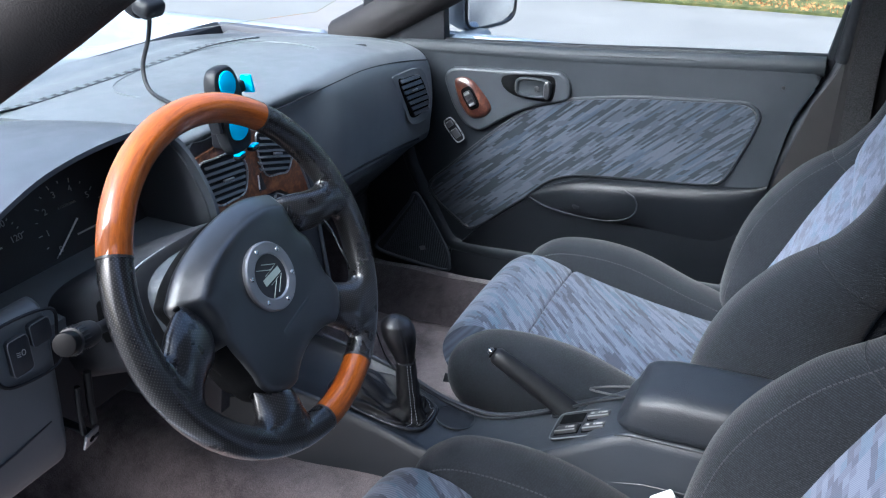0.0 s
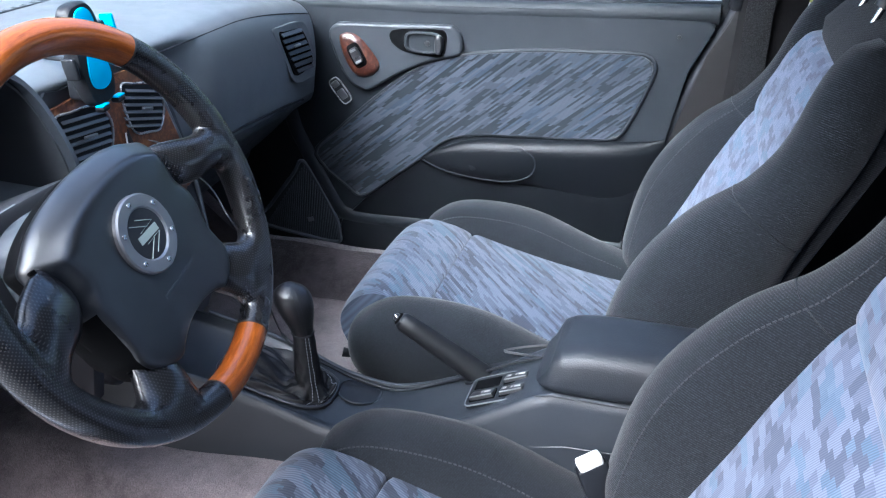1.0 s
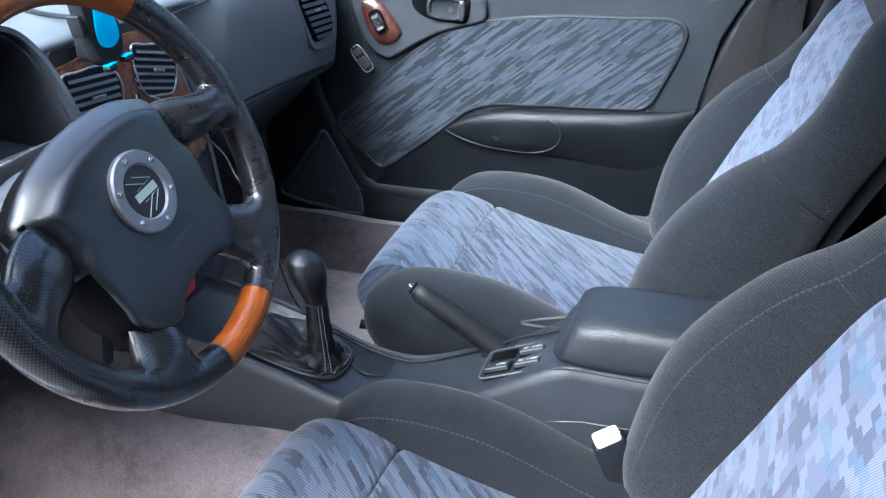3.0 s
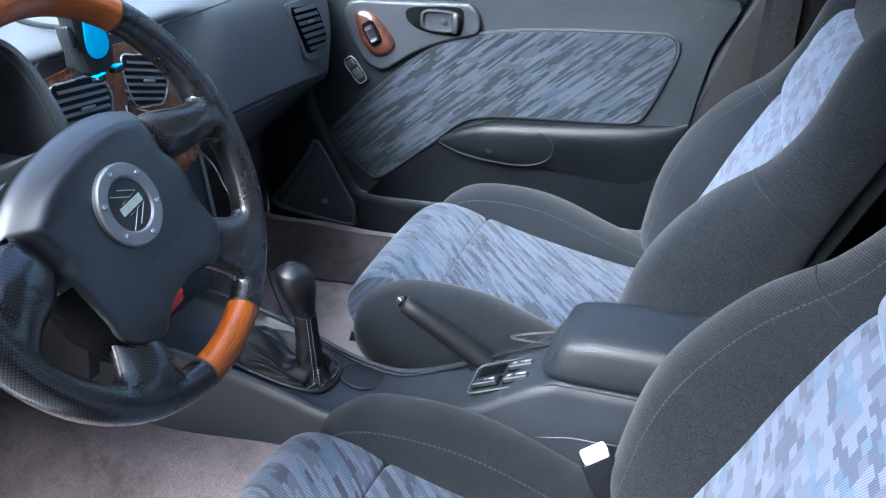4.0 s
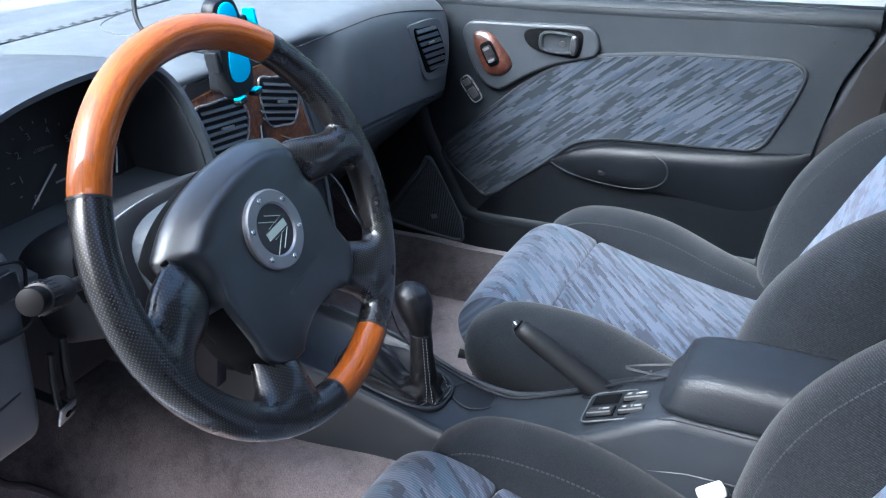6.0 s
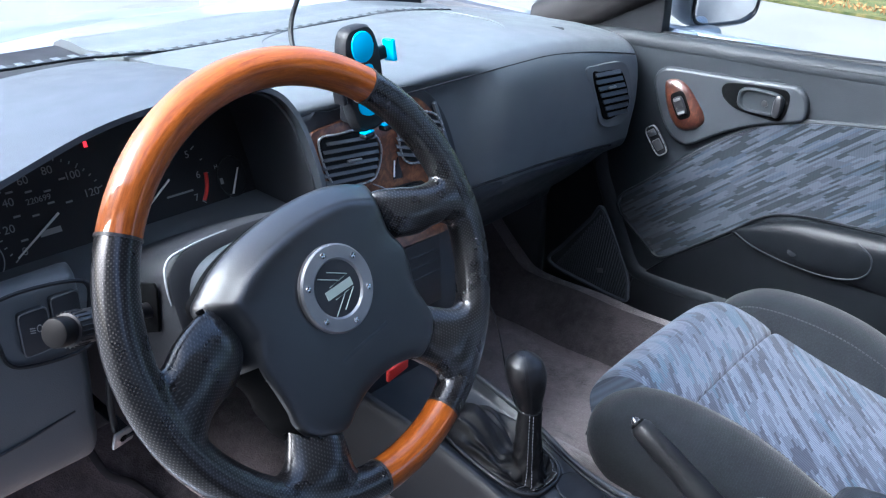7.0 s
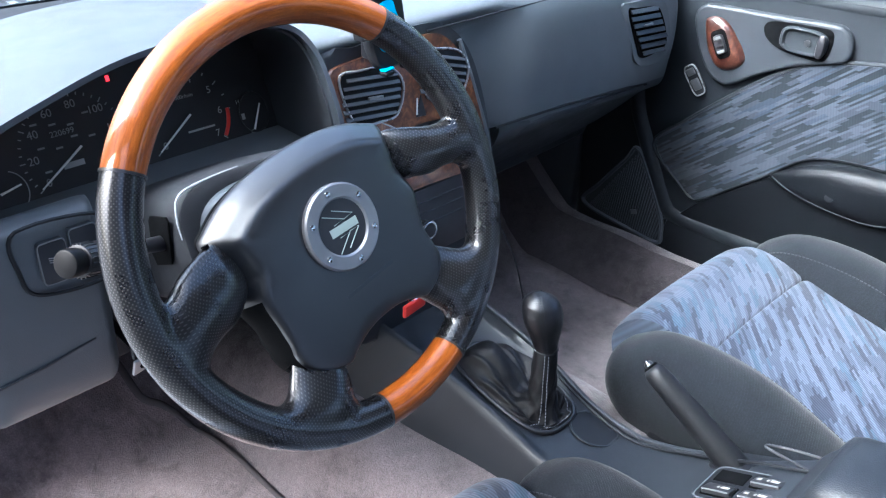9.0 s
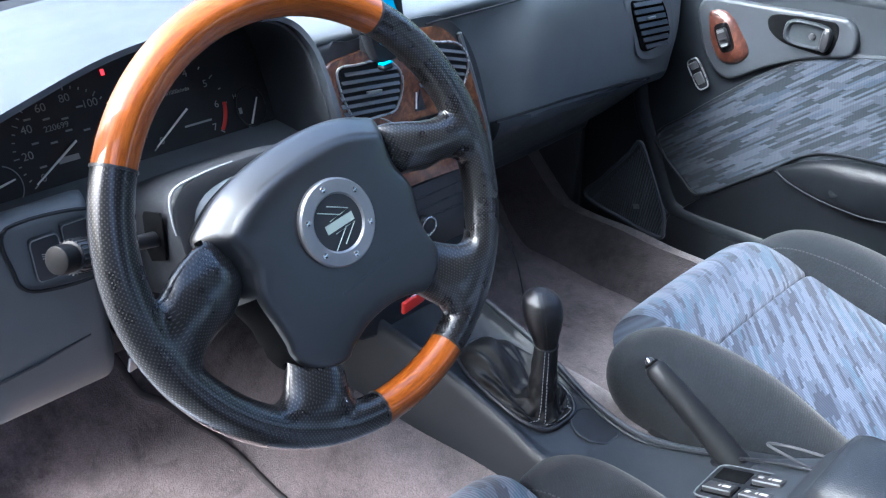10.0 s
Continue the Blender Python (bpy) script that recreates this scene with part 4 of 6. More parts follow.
lid = kpart("armrest_lid", loft([[(x + 0.010 * (v / 0.033) * (1 - k) * 4, -0.03 + u * k * (0.93 - 0.10 * v / 0.033), z + v * h) for u, v in super_ring(44, 0.068, 0.033, 4.2)] for x, z, k, h in ((0.345, 0.537, 0.74, 0.45), (0.348, 0.540, 0.86, 0.66), (0.355, 0.544, 0.94, 0.80), (0.368, 0.547, 0.985, 0.91), (0.392, 0.550, 1, 0.98), (0.42, 0.552, 1, 1), (0.50, 0.555, 1, 1), (0.62, 0.559, 0.98, 0.98))]), LIDGREY, "dark grey padded armrest lid")

# gear lever
shift = thing("gear_lever", "black leather gear knob on a stitched boot", "gear lever", at=(-0.01, -0.03, 0.40))


def gpart(name, bm, material, label="", parent=None):
    bm.transform(Matrix.Translation((0.01, 0.03, -0.40)))
    return part(name, bm, material, parent or shift, label, sharp=70)


def knob_point(z, r, a):
    return (-0.016 - 0.24 * (z - 0.52) + r * math.cos(a), -0.022 + r * math.sin(a) * 0.98, z)


KNOBLEATHER = smooth_leather("worn_knob_leather", (0.006, 0.006, 0.007), 0.24, 0.40, 0.5)
KNOB = [(0.488, 0.0135), (0.4920, 0.0158), (0.502, 0.0178), (0.515, 0.0220), (0.529, 0.0256), (0.543, 0.0267), (0.554, 0.0236), (0.560, 0.0168), (0.5645, 0.009), (0.565, 0.002)]
knob = gpart("knob", loft([[knob_point(z, r, 2 * math.pi * k / 28) for k in range(28)] for z, r in spline(KNOB, 26)]), KNOBLEATHER, "black leather gear knob")
for a in (-0.95, -0.75, 2.2):
    gpart("knob_stitch", stitches([knob_point(z, r + 0.0004, a) for z, r in spline(KNOB, 40)], 0.0005, 0.003, 0.0016), THREAD, "", knob)
gpart("knob_collar", tube([knob_point(0.4905, 0.0158, 2 * math.pi * k / 24) for k in range(24)], 0.0011, 6, closed=True), THREAD, "", knob)
COLX, COLY = 0.006, -0.036


def boot_point(t, a):
    """From the frame (t = 0) over the folds to the neck below the knob (t = 1)."""
    c, s = math.cos(a), math.sin(a)
    ex = math.copysign(abs(c) ** 0.6, c) * 0.088 - 0.048
    ey = math.copysign(abs(s) ** 0.6, s) * (0.048 - 0.008 * max(0, -c)) - 0.031
    k = min(t / 0.6, 1.0)
    up = max(0.0, (t - 0.5) / 0.5)
    nx, ny = COLX - 0.0145 * up + (0.025 - 0.0098 * up ** 0.5) * c, COLY + 0.014 * up + (0.022 - 0.0068 * up ** 0.5) * s
    x, y = ex + (nx - ex) * k ** 0.85, ey + (ny - ey) * k ** 0.85
    front, far = max(0.0, -c) ** 1.2, max(0.0, s) ** 2
    hump = math.sin(math.pi * min(k ** 0.62, 1.0)) ** 1.3
    z = deck(x) + 0.0015 + (0.024 * front + 0.010 * far + 0.004) * hump + (0.4905 - deck(COLX)) * up ** 1.1 - 0.008 * front * max(0, k - 0.6)
    w = math.sin(math.pi * k) ** 1.2
    fold = (0.0042 * math.sin(4 * a + 4.5 * t + 0.5) + 0.0026 * math.sin(9 * a - 9 * t + 1) + 0.0012 * math.sin(17 * a + 11 * t)) * w
    fold += (0.0016 * math.sin(3 * a + 22 * up) + 0.0010 * math.sin(7 * a - 17 * up)) * (1 - up) * min(up * 4, 1)
    return x + fold * c * 0.7, y + fold * s * 0.7, z + fold * 1.2


rings = [[boot_point(i / 43, 2 * math.pi * j / 96) for j in range(96)] for i in range(44)]
gpart("boot", loft(rings), LEATHER, "creased black leather boot")
for a0, a1 in ((-0.98, -0.98), (-0.66, -0.66)):
    gpart("boot_stitch", stitches([Vector(boot_point(t, a0)) + Vector((0.0007, -0.0008, 0.0005)) for t in np.linspace(0.02, 0.99, 40)], 0.00055, 0.0030, 0.0016), THREAD2)
gpart("boot_stitch", stitches([Vector(boot_point(0.16, a)) + Vector((0, 0, 0.0008)) for a in np.linspace(-0.5, 1.0, 30)], 0.00055, 0.0030, 0.0016), THREAD2)
gpart("boot_frame", tube([Vector(boot_point(0.0, 2 * math.pi * k / 72)) + Vector((0, 0, 0.001)) for k in range(72)], 0.0032, 8, closed=True), SMOOTH, "black boot surround")

# hand brake
GRIPBLACK = plastic("satin_grip", (0.0055, 0.0060, 0.0072), 0.46, 1200.0, 0.12, 0.28)
hb = thing("hand_brake", "black hand brake lever with a chrome-edged button", "hand brake", at=(0.27, 0.015, 0.43))


def hpart(name, bm, material, label="", parent=None):
    bm.transform(Matrix.Translation((-0.27, -0.015, -0.43)))
    return part(name, bm, material, parent or hb, label, sharp=70)


hpart("grip", tube([(0.127, 0.006, 0.524), (0.132, 0.006, 0.521), (0.15, 0.007, 0.511), (0.20, 0.009, 0.482), (0.25, 0.011, 0.452), (0.29, 0.012, 0.428)], [0.010, 0.0135, 0.0145, 0.016, 0.0175, 0.0185], 24), GRIPBLACK, "black grip")
hpart("button", tube([(0.1195, 0.006, 0.5285), (0.122, 0.006, 0.527), (0.130, 0.006, 0.522)], [0.0035, 0.0055, 0.0055], 14), SMOOTH, "black button")
# Short chrome sliver drawn as the glint on the button's edge.
hpart("button_glint", tube([(0.1200, 0.0035, 0.5310), (0.1220, 0.0020, 0.5310), (0.1250, 0.0010, 0.5290)], 0.0013, 8), CHROME, "chrome edge of the button, drawn as a glint")
hpart("button_collar", tube([(0.1245, 0.006, 0.5255), (0.129, 0.006, 0.5228)], 0.0088, 16), SEAMBLACK)

# ---------------------------------------------------------------- passenger door
door = thing("passenger_door", "closed front door with grey trim and patterned cloth insert", "car door", at=(0.1, 0.69, 0.2))
PD = Matrix.Translation((-0.1, -0.69, -0.2))
# local x along the car to the rear, local y up, local z out of the door towards the cabin
DF = frame_m((0.1, 0.667, 0.0), (1, 0.03, 0), (0, 0, 1))


def opart(name, bm, material, label="", parent=None, sharp=40):
    bm.transform(PD)
    return part(name, bm, material, parent or door, label, sharp=sharp)


def on_door(pts):
    return [(x - 0.1, z) for x, z in pts]


DT = DF
DOORMATT = plastic("matt_door_vinyl", (0.0110, 0.0140, 0.0175), 0.62, 700.0, 0.3, 0.3)
opart("door_trim", plate(on_door([(-0.42, 0.80), (-0.31, 0.808), (0.0, 0.822), (0.26, 0.838), (0.507, 0.852), (0.495, 0.82), (0.46, 0.74), (0.41, 0.59), (0.395, 0.45), (0.39, 0.235), (-0.46, 0.225), (-0.46, 0.5)]), 0.045, DT @ pose(0, 0, -0.050), 0.026, 4), DOORGREY, "dark grey moulded door trim")
CLOTH = [(-0.286, 0.484), (-0.23, 0.548), (-0.164, 0.611), (-0.105, 0.662), (-0.049, 0.701), (0.005, 0.722), (0.061, 0.735), (0.167, 0.750), (0.28, 0.758), (0.355, 0.7625), (0.381, 0.759), (0.395, 0.745), (0.394, 0.722), (0.379, 0.675), (0.360, 0.626), (0.346, 0.603), (0.322, 0.5925), (0.241, 0.586), (0.132, 0.578), (0.05, 0.569), (-0.004, 0.549), (-0.061, 0.498), (-0.11, 0.458), (-0.165, 0.412), (-0.188, 0.404), (-0.21, 0.418)]
opart("cloth_insert", plate(on_door(rounded(CLOTH, 120)), 0.006, DT @ pose(0, 0, -0.005), 0.004, 2), DOORCLOTH, "grey patterned cloth")


def bulge(shape, depth, lift=0.0, n=64, flat=0.35):
    """A padded form on the door, rising from its outline to a rounded top."""
    pts = on_door(rounded(shape, n))
    cx, cz = np.mean(np.array(pts), axis=0)
    rings = []
    for i in range(9):
        a = math.pi / 2 * i / 8
        k = flat + (1 - flat) * math.cos(a)
        rings.append([DT @ Vector((cx + (x - cx) * k, cz + (z - cz) * k, lift + depth * math.sin(a))) for x, z in pts])
    return loft(rings)


def line_on_door(pts, lift, r, m=8, n=40, closed=False):
    return tube([DT @ Vector((x - 0.1, z, lift)) for x, z in spline(pts, n, closed)], r, m, closed=closed)


opart("cloth_lip", line_on_door([(x + (x - 0.05) * 0.012, z + (z - 0.6) * 0.02) for x, z in CLOTH], -0.003, 0.0042, 8, 120, True), DOORGREY)
opart("sill_pad", tube([DT @ Vector((x - 0.1, z, -0.0225)) for x, z in spline([(-0.42, 0.797), (-0.2, 0.808), (0.0, 0.815), (0.26, 0.830), (0.50, 0.846)], 30)], 0.019, 14), DOORMATT, "rounded dark grey sill pad")
opart("weather_strip", tube([DT @ Vector((x - 0.1, z, -0.03)) for x, z in spline([(-0.42, 0.812), (0.0, 0.832), (0.26, 0.848), (0.515, 0.862)], 20)], 0.008, 8), DARK, "black rubber window seal")
ARMBLACK = plastic("grained_black_vinyl", (0.0038, 0.0046, 0.0060), 0.40, spec=0.18)
ARM = [(-0.058, 0.504, 0.498, 0.002), (-0.03, 0.518, 0.489, 0.010), (0.0, 0.536, 0.482, 0.017), (0.05, 0.556, 0.476, 0.025), (0.10, 0.566, 0.474, 0.030), (0.145, 0.570, 0.474, 0.031), (0.19, 0.574, 0.472, 0.0305), (0.25, 0.580, 0.468, 0.030), (0.33, 0.588, 0.464, 0.0275), (0.375, 0.592, 0.474, 0.021), (0.41, 0.597, 0.502, 0.013), (0.438, 0.604, 0.548, 0.004)]


def arm_section(x):
    xs = [r[0] for r in ARM]
    return [float(np.interp(x, xs, [r[q] for r in ARM])) for q in (1, 2, 3)]


def arm_lean(x, s):
    """The face of the armrest falls back towards the panel below it, more so behind the cup."""
    return 1 - (0.15 + 0.70 * min(max((x - 0.12) / 0.10, 0), 1)) * min(max((s - 0.2) / 0.8, 0), 1)


def arm_surface(x, z, lift=0.0):
    top, bot, d = arm_section(x)
    k = min(abs((z - (top + bot) / 2) / ((top - bot) / 2)), 1.0)
    return DT @ Vector((x - 0.1, z, -0.004 + lift + d * arm_lean(x, (top - z) / (top - bot)) * (1 - k ** 2.6) ** (1 / 2.6)))


rings = []
for x, top, bot, d in spline(ARM, 60):
    rings.append([DT @ Vector((x - 0.1, (top + bot) / 2 + v, -0.004 + u * arm_lean(x, 0.5 - v / (top - bot)))) for u, v in super_ring(40, d, (top - bot) / 2, 2.6)])
arm = opart("armrest", loft(rings), ARMBLACK, "dark grained armrest with a pull cup", sharp=70)
opart("cup_edge", tube([arm_surface(x, z, 0.0006) for x, z in spline([(-0.045, 0.502), (-0.012, 0.4905), (0.037, 0.4815), (0.09, 0.4795), (0.142, 0.4825), (0.178, 0.4965), (0.193, 0.520), (0.188, 0.546), (0.165, 0.559)], 50)], 0.0015, 8), DOORGREY, "", arm)
opart("cup_screw", disc(0.008, 0.003, DT @ pose(-0.035, 0.507, 0.0180, -14), 20, 0.001), ARMBLACK, "", arm)
# Flat black plate whose tone carries the map pocket's shade.
opart("lower_panel", plate(on_door([(-0.17, 0.400), (-0.215, 0.352), (-0.14, 0.352), (-0.04, 0.356), (0.38, 0.362), (0.392, 0.46), (0.405, 0.55), (0.20, 0.53), (0.196, 0.51), (0.14, 0.47), (0.03, 0.47), (-0.05, 0.498), (-0.10, 0.455)]), 0.003, DT @ pose(0, 0, -0.005), 0.002), ARMBLACK, "map pocket panel, its shade put into the black tone")
opart("lower_ridge", line_on_door([(-0.350, 0.590), (-0.335, 0.535), (-0.315, 0.495), (-0.285, 0.435), (-0.245, 0.365), (-0.215, 0.346), (-0.15, 0.344), (-0.04, 0.349), (0.18, 0.354), (0.385, 0.358)], -0.0215, 0.0240, 18), DOORGREY, "rounded grey pocket edge")
opart("lower_strip", plate(on_door([(-0.24, 0.335), (0.385, 0.345), (0.385, 0.24), (-0.215, 0.24)]), 0.006, DT @ pose(0, 0, -0.006), 0.004), BLACK)
def raised(outline, rows):
    """A form on the door: its outline drawn inwards step by step, rows of (inset, height)."""
    p = np.array(outline)
    t = np.roll(p, -1, axis=0) - np.roll(p, 1, axis=0)
    t = t / np.linalg.norm(t, axis=1)[:, None]
    turn = np.sum(p[:, 0] * np.roll(p[:, 1], -1) - np.roll(p[:, 0], -1) * p[:, 1])
    n = np.stack((-t[:, 1], t[:, 0]), axis=1) * (1 if turn > 0 else -1)
    return loft([[DT @ Vector((x, z, h)) for x, z in p + n * d] for d, h in rows])


sw = opart("switch_panel", raised(on_door(rounded([(-0.250, 0.748), (-0.246, 0.760), (-0.236, 0.769), (-0.217, 0.774), (-0.111, 0.780), (-0.010, 0.787), (0.010, 0.784), (0.023, 0.772), (0.029, 0.754), (0.027, 0.736), (0.012, 0.7265), (-0.049, 0.707), (-0.106, 0.678), (-0.155, 0.645), (-0.177, 0.640), (-0.204, 0.653), (-0.228, 0.686), (-0.246, 0.73)], 90)), ((0, -0.006), (0, 0.0025), (0.0012, 0.0055), (0.0035, 0.0074), (0.0062, 0.0080), (0.0072, 0.0080))), PANELGREY, "raised grey switch panel", sharp=50)
oval = opart("wood_oval", bulge([(-0.226, 0.743), (-0.216, 0.754), (-0.198, 0.756), (-0.180, 0.747), (-0.162, 0.728), (-0.145, 0.707), (-0.141, 0.690), (-0.156, 0.673), (-0.178, 0.667), (-0.196, 0.675), (-0.215, 0.704)], 0.0130, 0.0065, 64, 0.42), OVALWOOD, "glossy burl wood oval", sw)
WS = DT @ pose(-0.285, 0.714, 0.0185, 0, 0, 30)
opart("switch_well", loft([[WS @ Vector((x * k, y * k, z)) for x, y in super_ring(28, 0.0145, 0.0255, 4)] for k, z in ((1.0, -0.006), (1.0, 0.0015), (0.92, 0.0022))]), SEAMBLACK, "", sw)
opart("window_switch", loft([[WS @ Vector((x, y, z)) for x, y in super_ring(20, 0.0095 * k, 0.0170 * k, 5)] for k, z in ((1, 0.0), (1, 0.005), (0.9, 0.0075), (0.5, 0.0055))]), SMOOTH, "black window switch", sw)
# The two grey bars draw the rocker's highlights in pale colour.
for yy, hh in ((0.012, 0.005), (-0.0125, 0.005), (-0.002, 0.0025)):
    opart("switch_bar", box(0.013, hh, 0.0010, WS @ pose(0, yy, 0.0074, 8 if yy > 0 else -8), 0.0004, 1), RIMGREY if hh > 0.003 else SMOOTH, "", sw)
hand = opart("handle_recess", plate(on_door(rounded([(-0.119, 0.762), (-0.10, 0.772), (-0.03, 0.778), (-0.006, 0.775), (-0.002, 0.752), (-0.010, 0.726), (-0.04, 0.724), (-0.088, 0.729), (-0.114, 0.744)], 48)), 0.002, DT @ pose(0, 0, 0.0075), 0.001), SEAMBLACK, "dark recess", sw)
opart("door_handle", loft([[DT @ Vector((-0.148 + 0.0 + x * k, 0.751 + y * k, z)) for x, y in super_ring(32, 0.040, 0.0215, 3.4)] for k, z in ((1.0, 0.009), (1.0, 0.013), (0.95, 0.0165), (0.86, 0.0175), (0.80, 0.0155), (0.76, 0.0125), (0.5, 0.0115))]), DOORMATT, "grey door release handle", sw)
opart("handle_grip", loft([[DT @ Vector((-0.117 + x * k, 0.750 + y * k, z)) for x, y in super_ring(24, 0.007, 0.019, 3)] for k, z in ((1.0, 0.012), (1.0, 0.018), (0.8, 0.0205), (0.4, 0.021))]), SMOOTH, "", sw)
opart("handle_screw", disc(0.0055, 0.002, DT @ pose(-0.140, 0.750, 0.0125), 16, 0.0008), SMOOTH, "", sw)
LK = DT @ pose(-0.328, 0.632, -0.001, 0, 0, 38)
LOCKGREY = plain("worn_grey_switch", (0.085, 0.088, 0.092), 0.36)
lock = opart("lock_panel", plate([(x, y) for x, y in super_ring(32, 0.0135, 0.030, 4)], 0.004, LK, 0.0015), SMOOTH, "grey lock switch plate")
opart("lock_rim", tube([LK @ Vector((x, y, 0.004)) for x, y in super_ring(40, 0.0125, 0.029, 4)], 0.0014, 6, closed=True), VENTRIM, "", lock)
for yy, hh in ((0.0165, 0.013), (-0.0085, 0.022)):
    opart("lock_switch", box(0.016, hh, 0.006, LK @ pose(0, yy, 0.004, 10), 0.002, 3), LOCKGREY, "", lock)
GR = [(-0.322, 0.462), (-0.345, 0.428), (-0.40, 0.350), (-0.43, 0.300), (-0.33, 0.282), (-0.245, 0.276), (-0.238, 0.300), (-0.245, 0.335), (-0.285, 0.410)]
spk = opart("speaker_grille", plate(on_door(GR), 0.004, DT @ pose(0, 0, -0.006), 0.001), LOWGREY, "black ribbed loudspeaker grille")
for k in range(33):
    a = -0.418 + 0.0055 * k
    top = 0.455 if a > -0.33 else 0.300 + (a + 0.425) * 1.62
    top = min(top, 0.452 - 1.55 * max(0, a + 0.318))
    bot = 0.290 - 0.08 * (a + 0.43)
    if top - bot > 0.012:
        opart("grille_rib", tube([DT @ Vector((a - 0.1 + (bot - 0.29) * 0.2, bot, -0.001)), DT @ Vector((a - 0.1 + 0.012, top, -0.001))], 0.0013, 5), KICK, "", spk)
opart("grille_frame", tube([DT @ Vector((x - 0.1, z, -0.001)) for x, z in rounded(GR, 60)], 0.0045, 8, closed=True), KICK, "", spk)
opart("speaker_mark", box(0.014, 0.010, 0.001, DT @ pose(-0.405, 0.325, 0.003, 0, 0, 20)), ALU, "", spk)
opart("rear_seal", line_on_door([(0.530, 0.858), (0.517, 0.82), (0.483, 0.74), (0.436, 0.59), (0.420, 0.45), (0.416, 0.25)], -0.028, 0.015, 10), GREY2, "grey rubber door seal")
opart("trim_screw", disc(0.004, 0.002, DT @ pose(0.335, 0.803, -0.005), 14, 0.0006), SMOOTH)
opart("mirror_sail", plate(on_door([(-0.46, 0.80), (-0.262, 0.818), (-0.264, 0.86), (-0.270, 0.955), (-0.46, 0.97)]), 0.03, DT @ pose(0, 0, -0.05), 0.006), DARK, "black mirror corner trim")
opart("window_corner", plate(on_door([(0.490, 0.80), (0.565, 0.80), (0.585, 0.96), (0.515, 0.96)]), 0.03, DT @ pose(0, 0, -0.052), 0.006), DARK, "black rear window corner trim")
opart("window_frame", tube([(-0.335, 0.70, 0.82), (-0.375, 0.685, 0.94), (-0.20, 0.655, 1.06), (0.10, 0.62, 1.24), (0.25, 0.605, 1.31), (0.58, 0.60, 1.315), (0.54, 0.66, 1.05), (0.525, 0.70, 0.86)], 0.014, 10), DARK, "black window frame")
opart("door_skin", box(1.0, 0.03, 0.62, pose(0.03, 0.735, 0.52), 0.01), PAINT)
w = opart("door_window", sheet(lambda u, v: (-0.32 + 0.86 * u + 0.30 * v * (0.5 - u) + 0.1 * v, 0.702 - 0.09 * v, 0.81 + 0.05 * u + 0.50 * v), 8, 8, 0.004), GLASS, "clear side window")
w.visible_shadow = False

# ---------------------------------------------------------------- instruments
PRINT = plain("instrument_print", (0.30, 0.30, 0.29), 0.6)
NEEDLE = plain("white_needle", (0.75, 0.74, 0.70), 0.5)


def cpart(name, bm, material, label=""):
    bm.transform(DM @ CF)
    return part(name, bm, material, cluster, label)


def dial(cx, cy, r, a0, step, marks, size, minor=1):
    for k, text in enumerate(marks):
        a = radians(a0 - step * k)
        if text:
            writing("dial_number", text, size, DM @ CF @ pose(cx + r * math.cos(a), cy + r * math.sin(a), 0.0012), PRINT, cluster)
        for q in range(minor):
            b = radians(a0 - step * (k + q / minor))
            if k == len(marks) - 1 and q:
                break
            l = 0.0055 if q == 0 else 0.003
            cpart("dial_mark", box(l, 0.0011, 0.0008, pose(cx + (r + 0.011) * math.cos(b), cy + (r + 0.011) * math.sin(b), 0.0008, 0, 0, math.degrees(b))), PRINT)


def needle(cx, cy, a, l):
    c, s = math.cos(radians(a)), math.sin(radians(a))
    cpart("needle", tube([(cx - 0.004 * c, cy - 0.004 * s, 0.005), (cx + l * c, cy + l * s, 0.005)], [0.0013, 0.0009], 6), NEEDLE, "white needle")


dial(-0.045, -0.004, 0.046, 214, 33, ["0", "20", "40", "60", "80", "100", "120"], 0.0115, 4)
needle(-0.045, -0.004, 212, 0.056)
dial(0.083, -0.003, 0.042, 216, 36.5, ["0", "1", "2", "3", "4", "5", "6", "7"], 0.0115, 2)
needle(0.083, -0.003, 214, 0.052)
cpart("red_zone", tube([(0.083 + 0.052 * math.cos(radians(a)), -0.003 + 0.052 * math.sin(radians(a)), 0.001) for a in range(-38, 1, 4)], 0.0024, 6), RED, "red rev limit band")
writing("dial_number", "220699", 0.0085, DM @ CF @ pose(-0.055, 0.016, 0.0012), PRINT, cluster)
cpart("trip_meter", box(0.022, 0.006, 0.0008, pose(-0.053, -0.018, 0.0008)), PRINT)
writing("dial_number", "x1000r/min", 0.0062, DM @ CF @ pose(0.083, 0.020, 0.0012), PRINT, cluster)
cpart("warning_print", box(0.034, 0.0022, 0.0008, pose(0.097, -0.020, 0.0008)), PRINT)
for k in range(9):
    cpart("small_print", box(0.007, 0.002, 0.0008, pose(-0.080 + 0.018 * (k % 4), 0.030 - 0.034 * (k // 4) * 0.6 - 0.004 * (k % 3), 0.0008)), PRINT)
needle(0.163, -0.034, 62, 0.028)
writing("dial_number", "H", 0.007, DM @ CF @ pose(0.150, -0.002, 0.0012), PRINT, cluster)
writing("dial_number", "C", 0.006, DM @ CF @ pose(0.160, -0.040, 0.0012), PRINT, cluster)
cpart("gauge_mark", box(0.004, 0.007, 0.0008, pose(0.153, -0.020, 0.0008)), PRINT)
cpart("gauge_rim", tube([(0.168 + 0.020 * math.cos(radians(a)), -0.018 + 0.024 * math.sin(radians(a)), 0.001) for a in range(0, 360, 12)], 0.0009, 6, closed=True), SMOOTH)
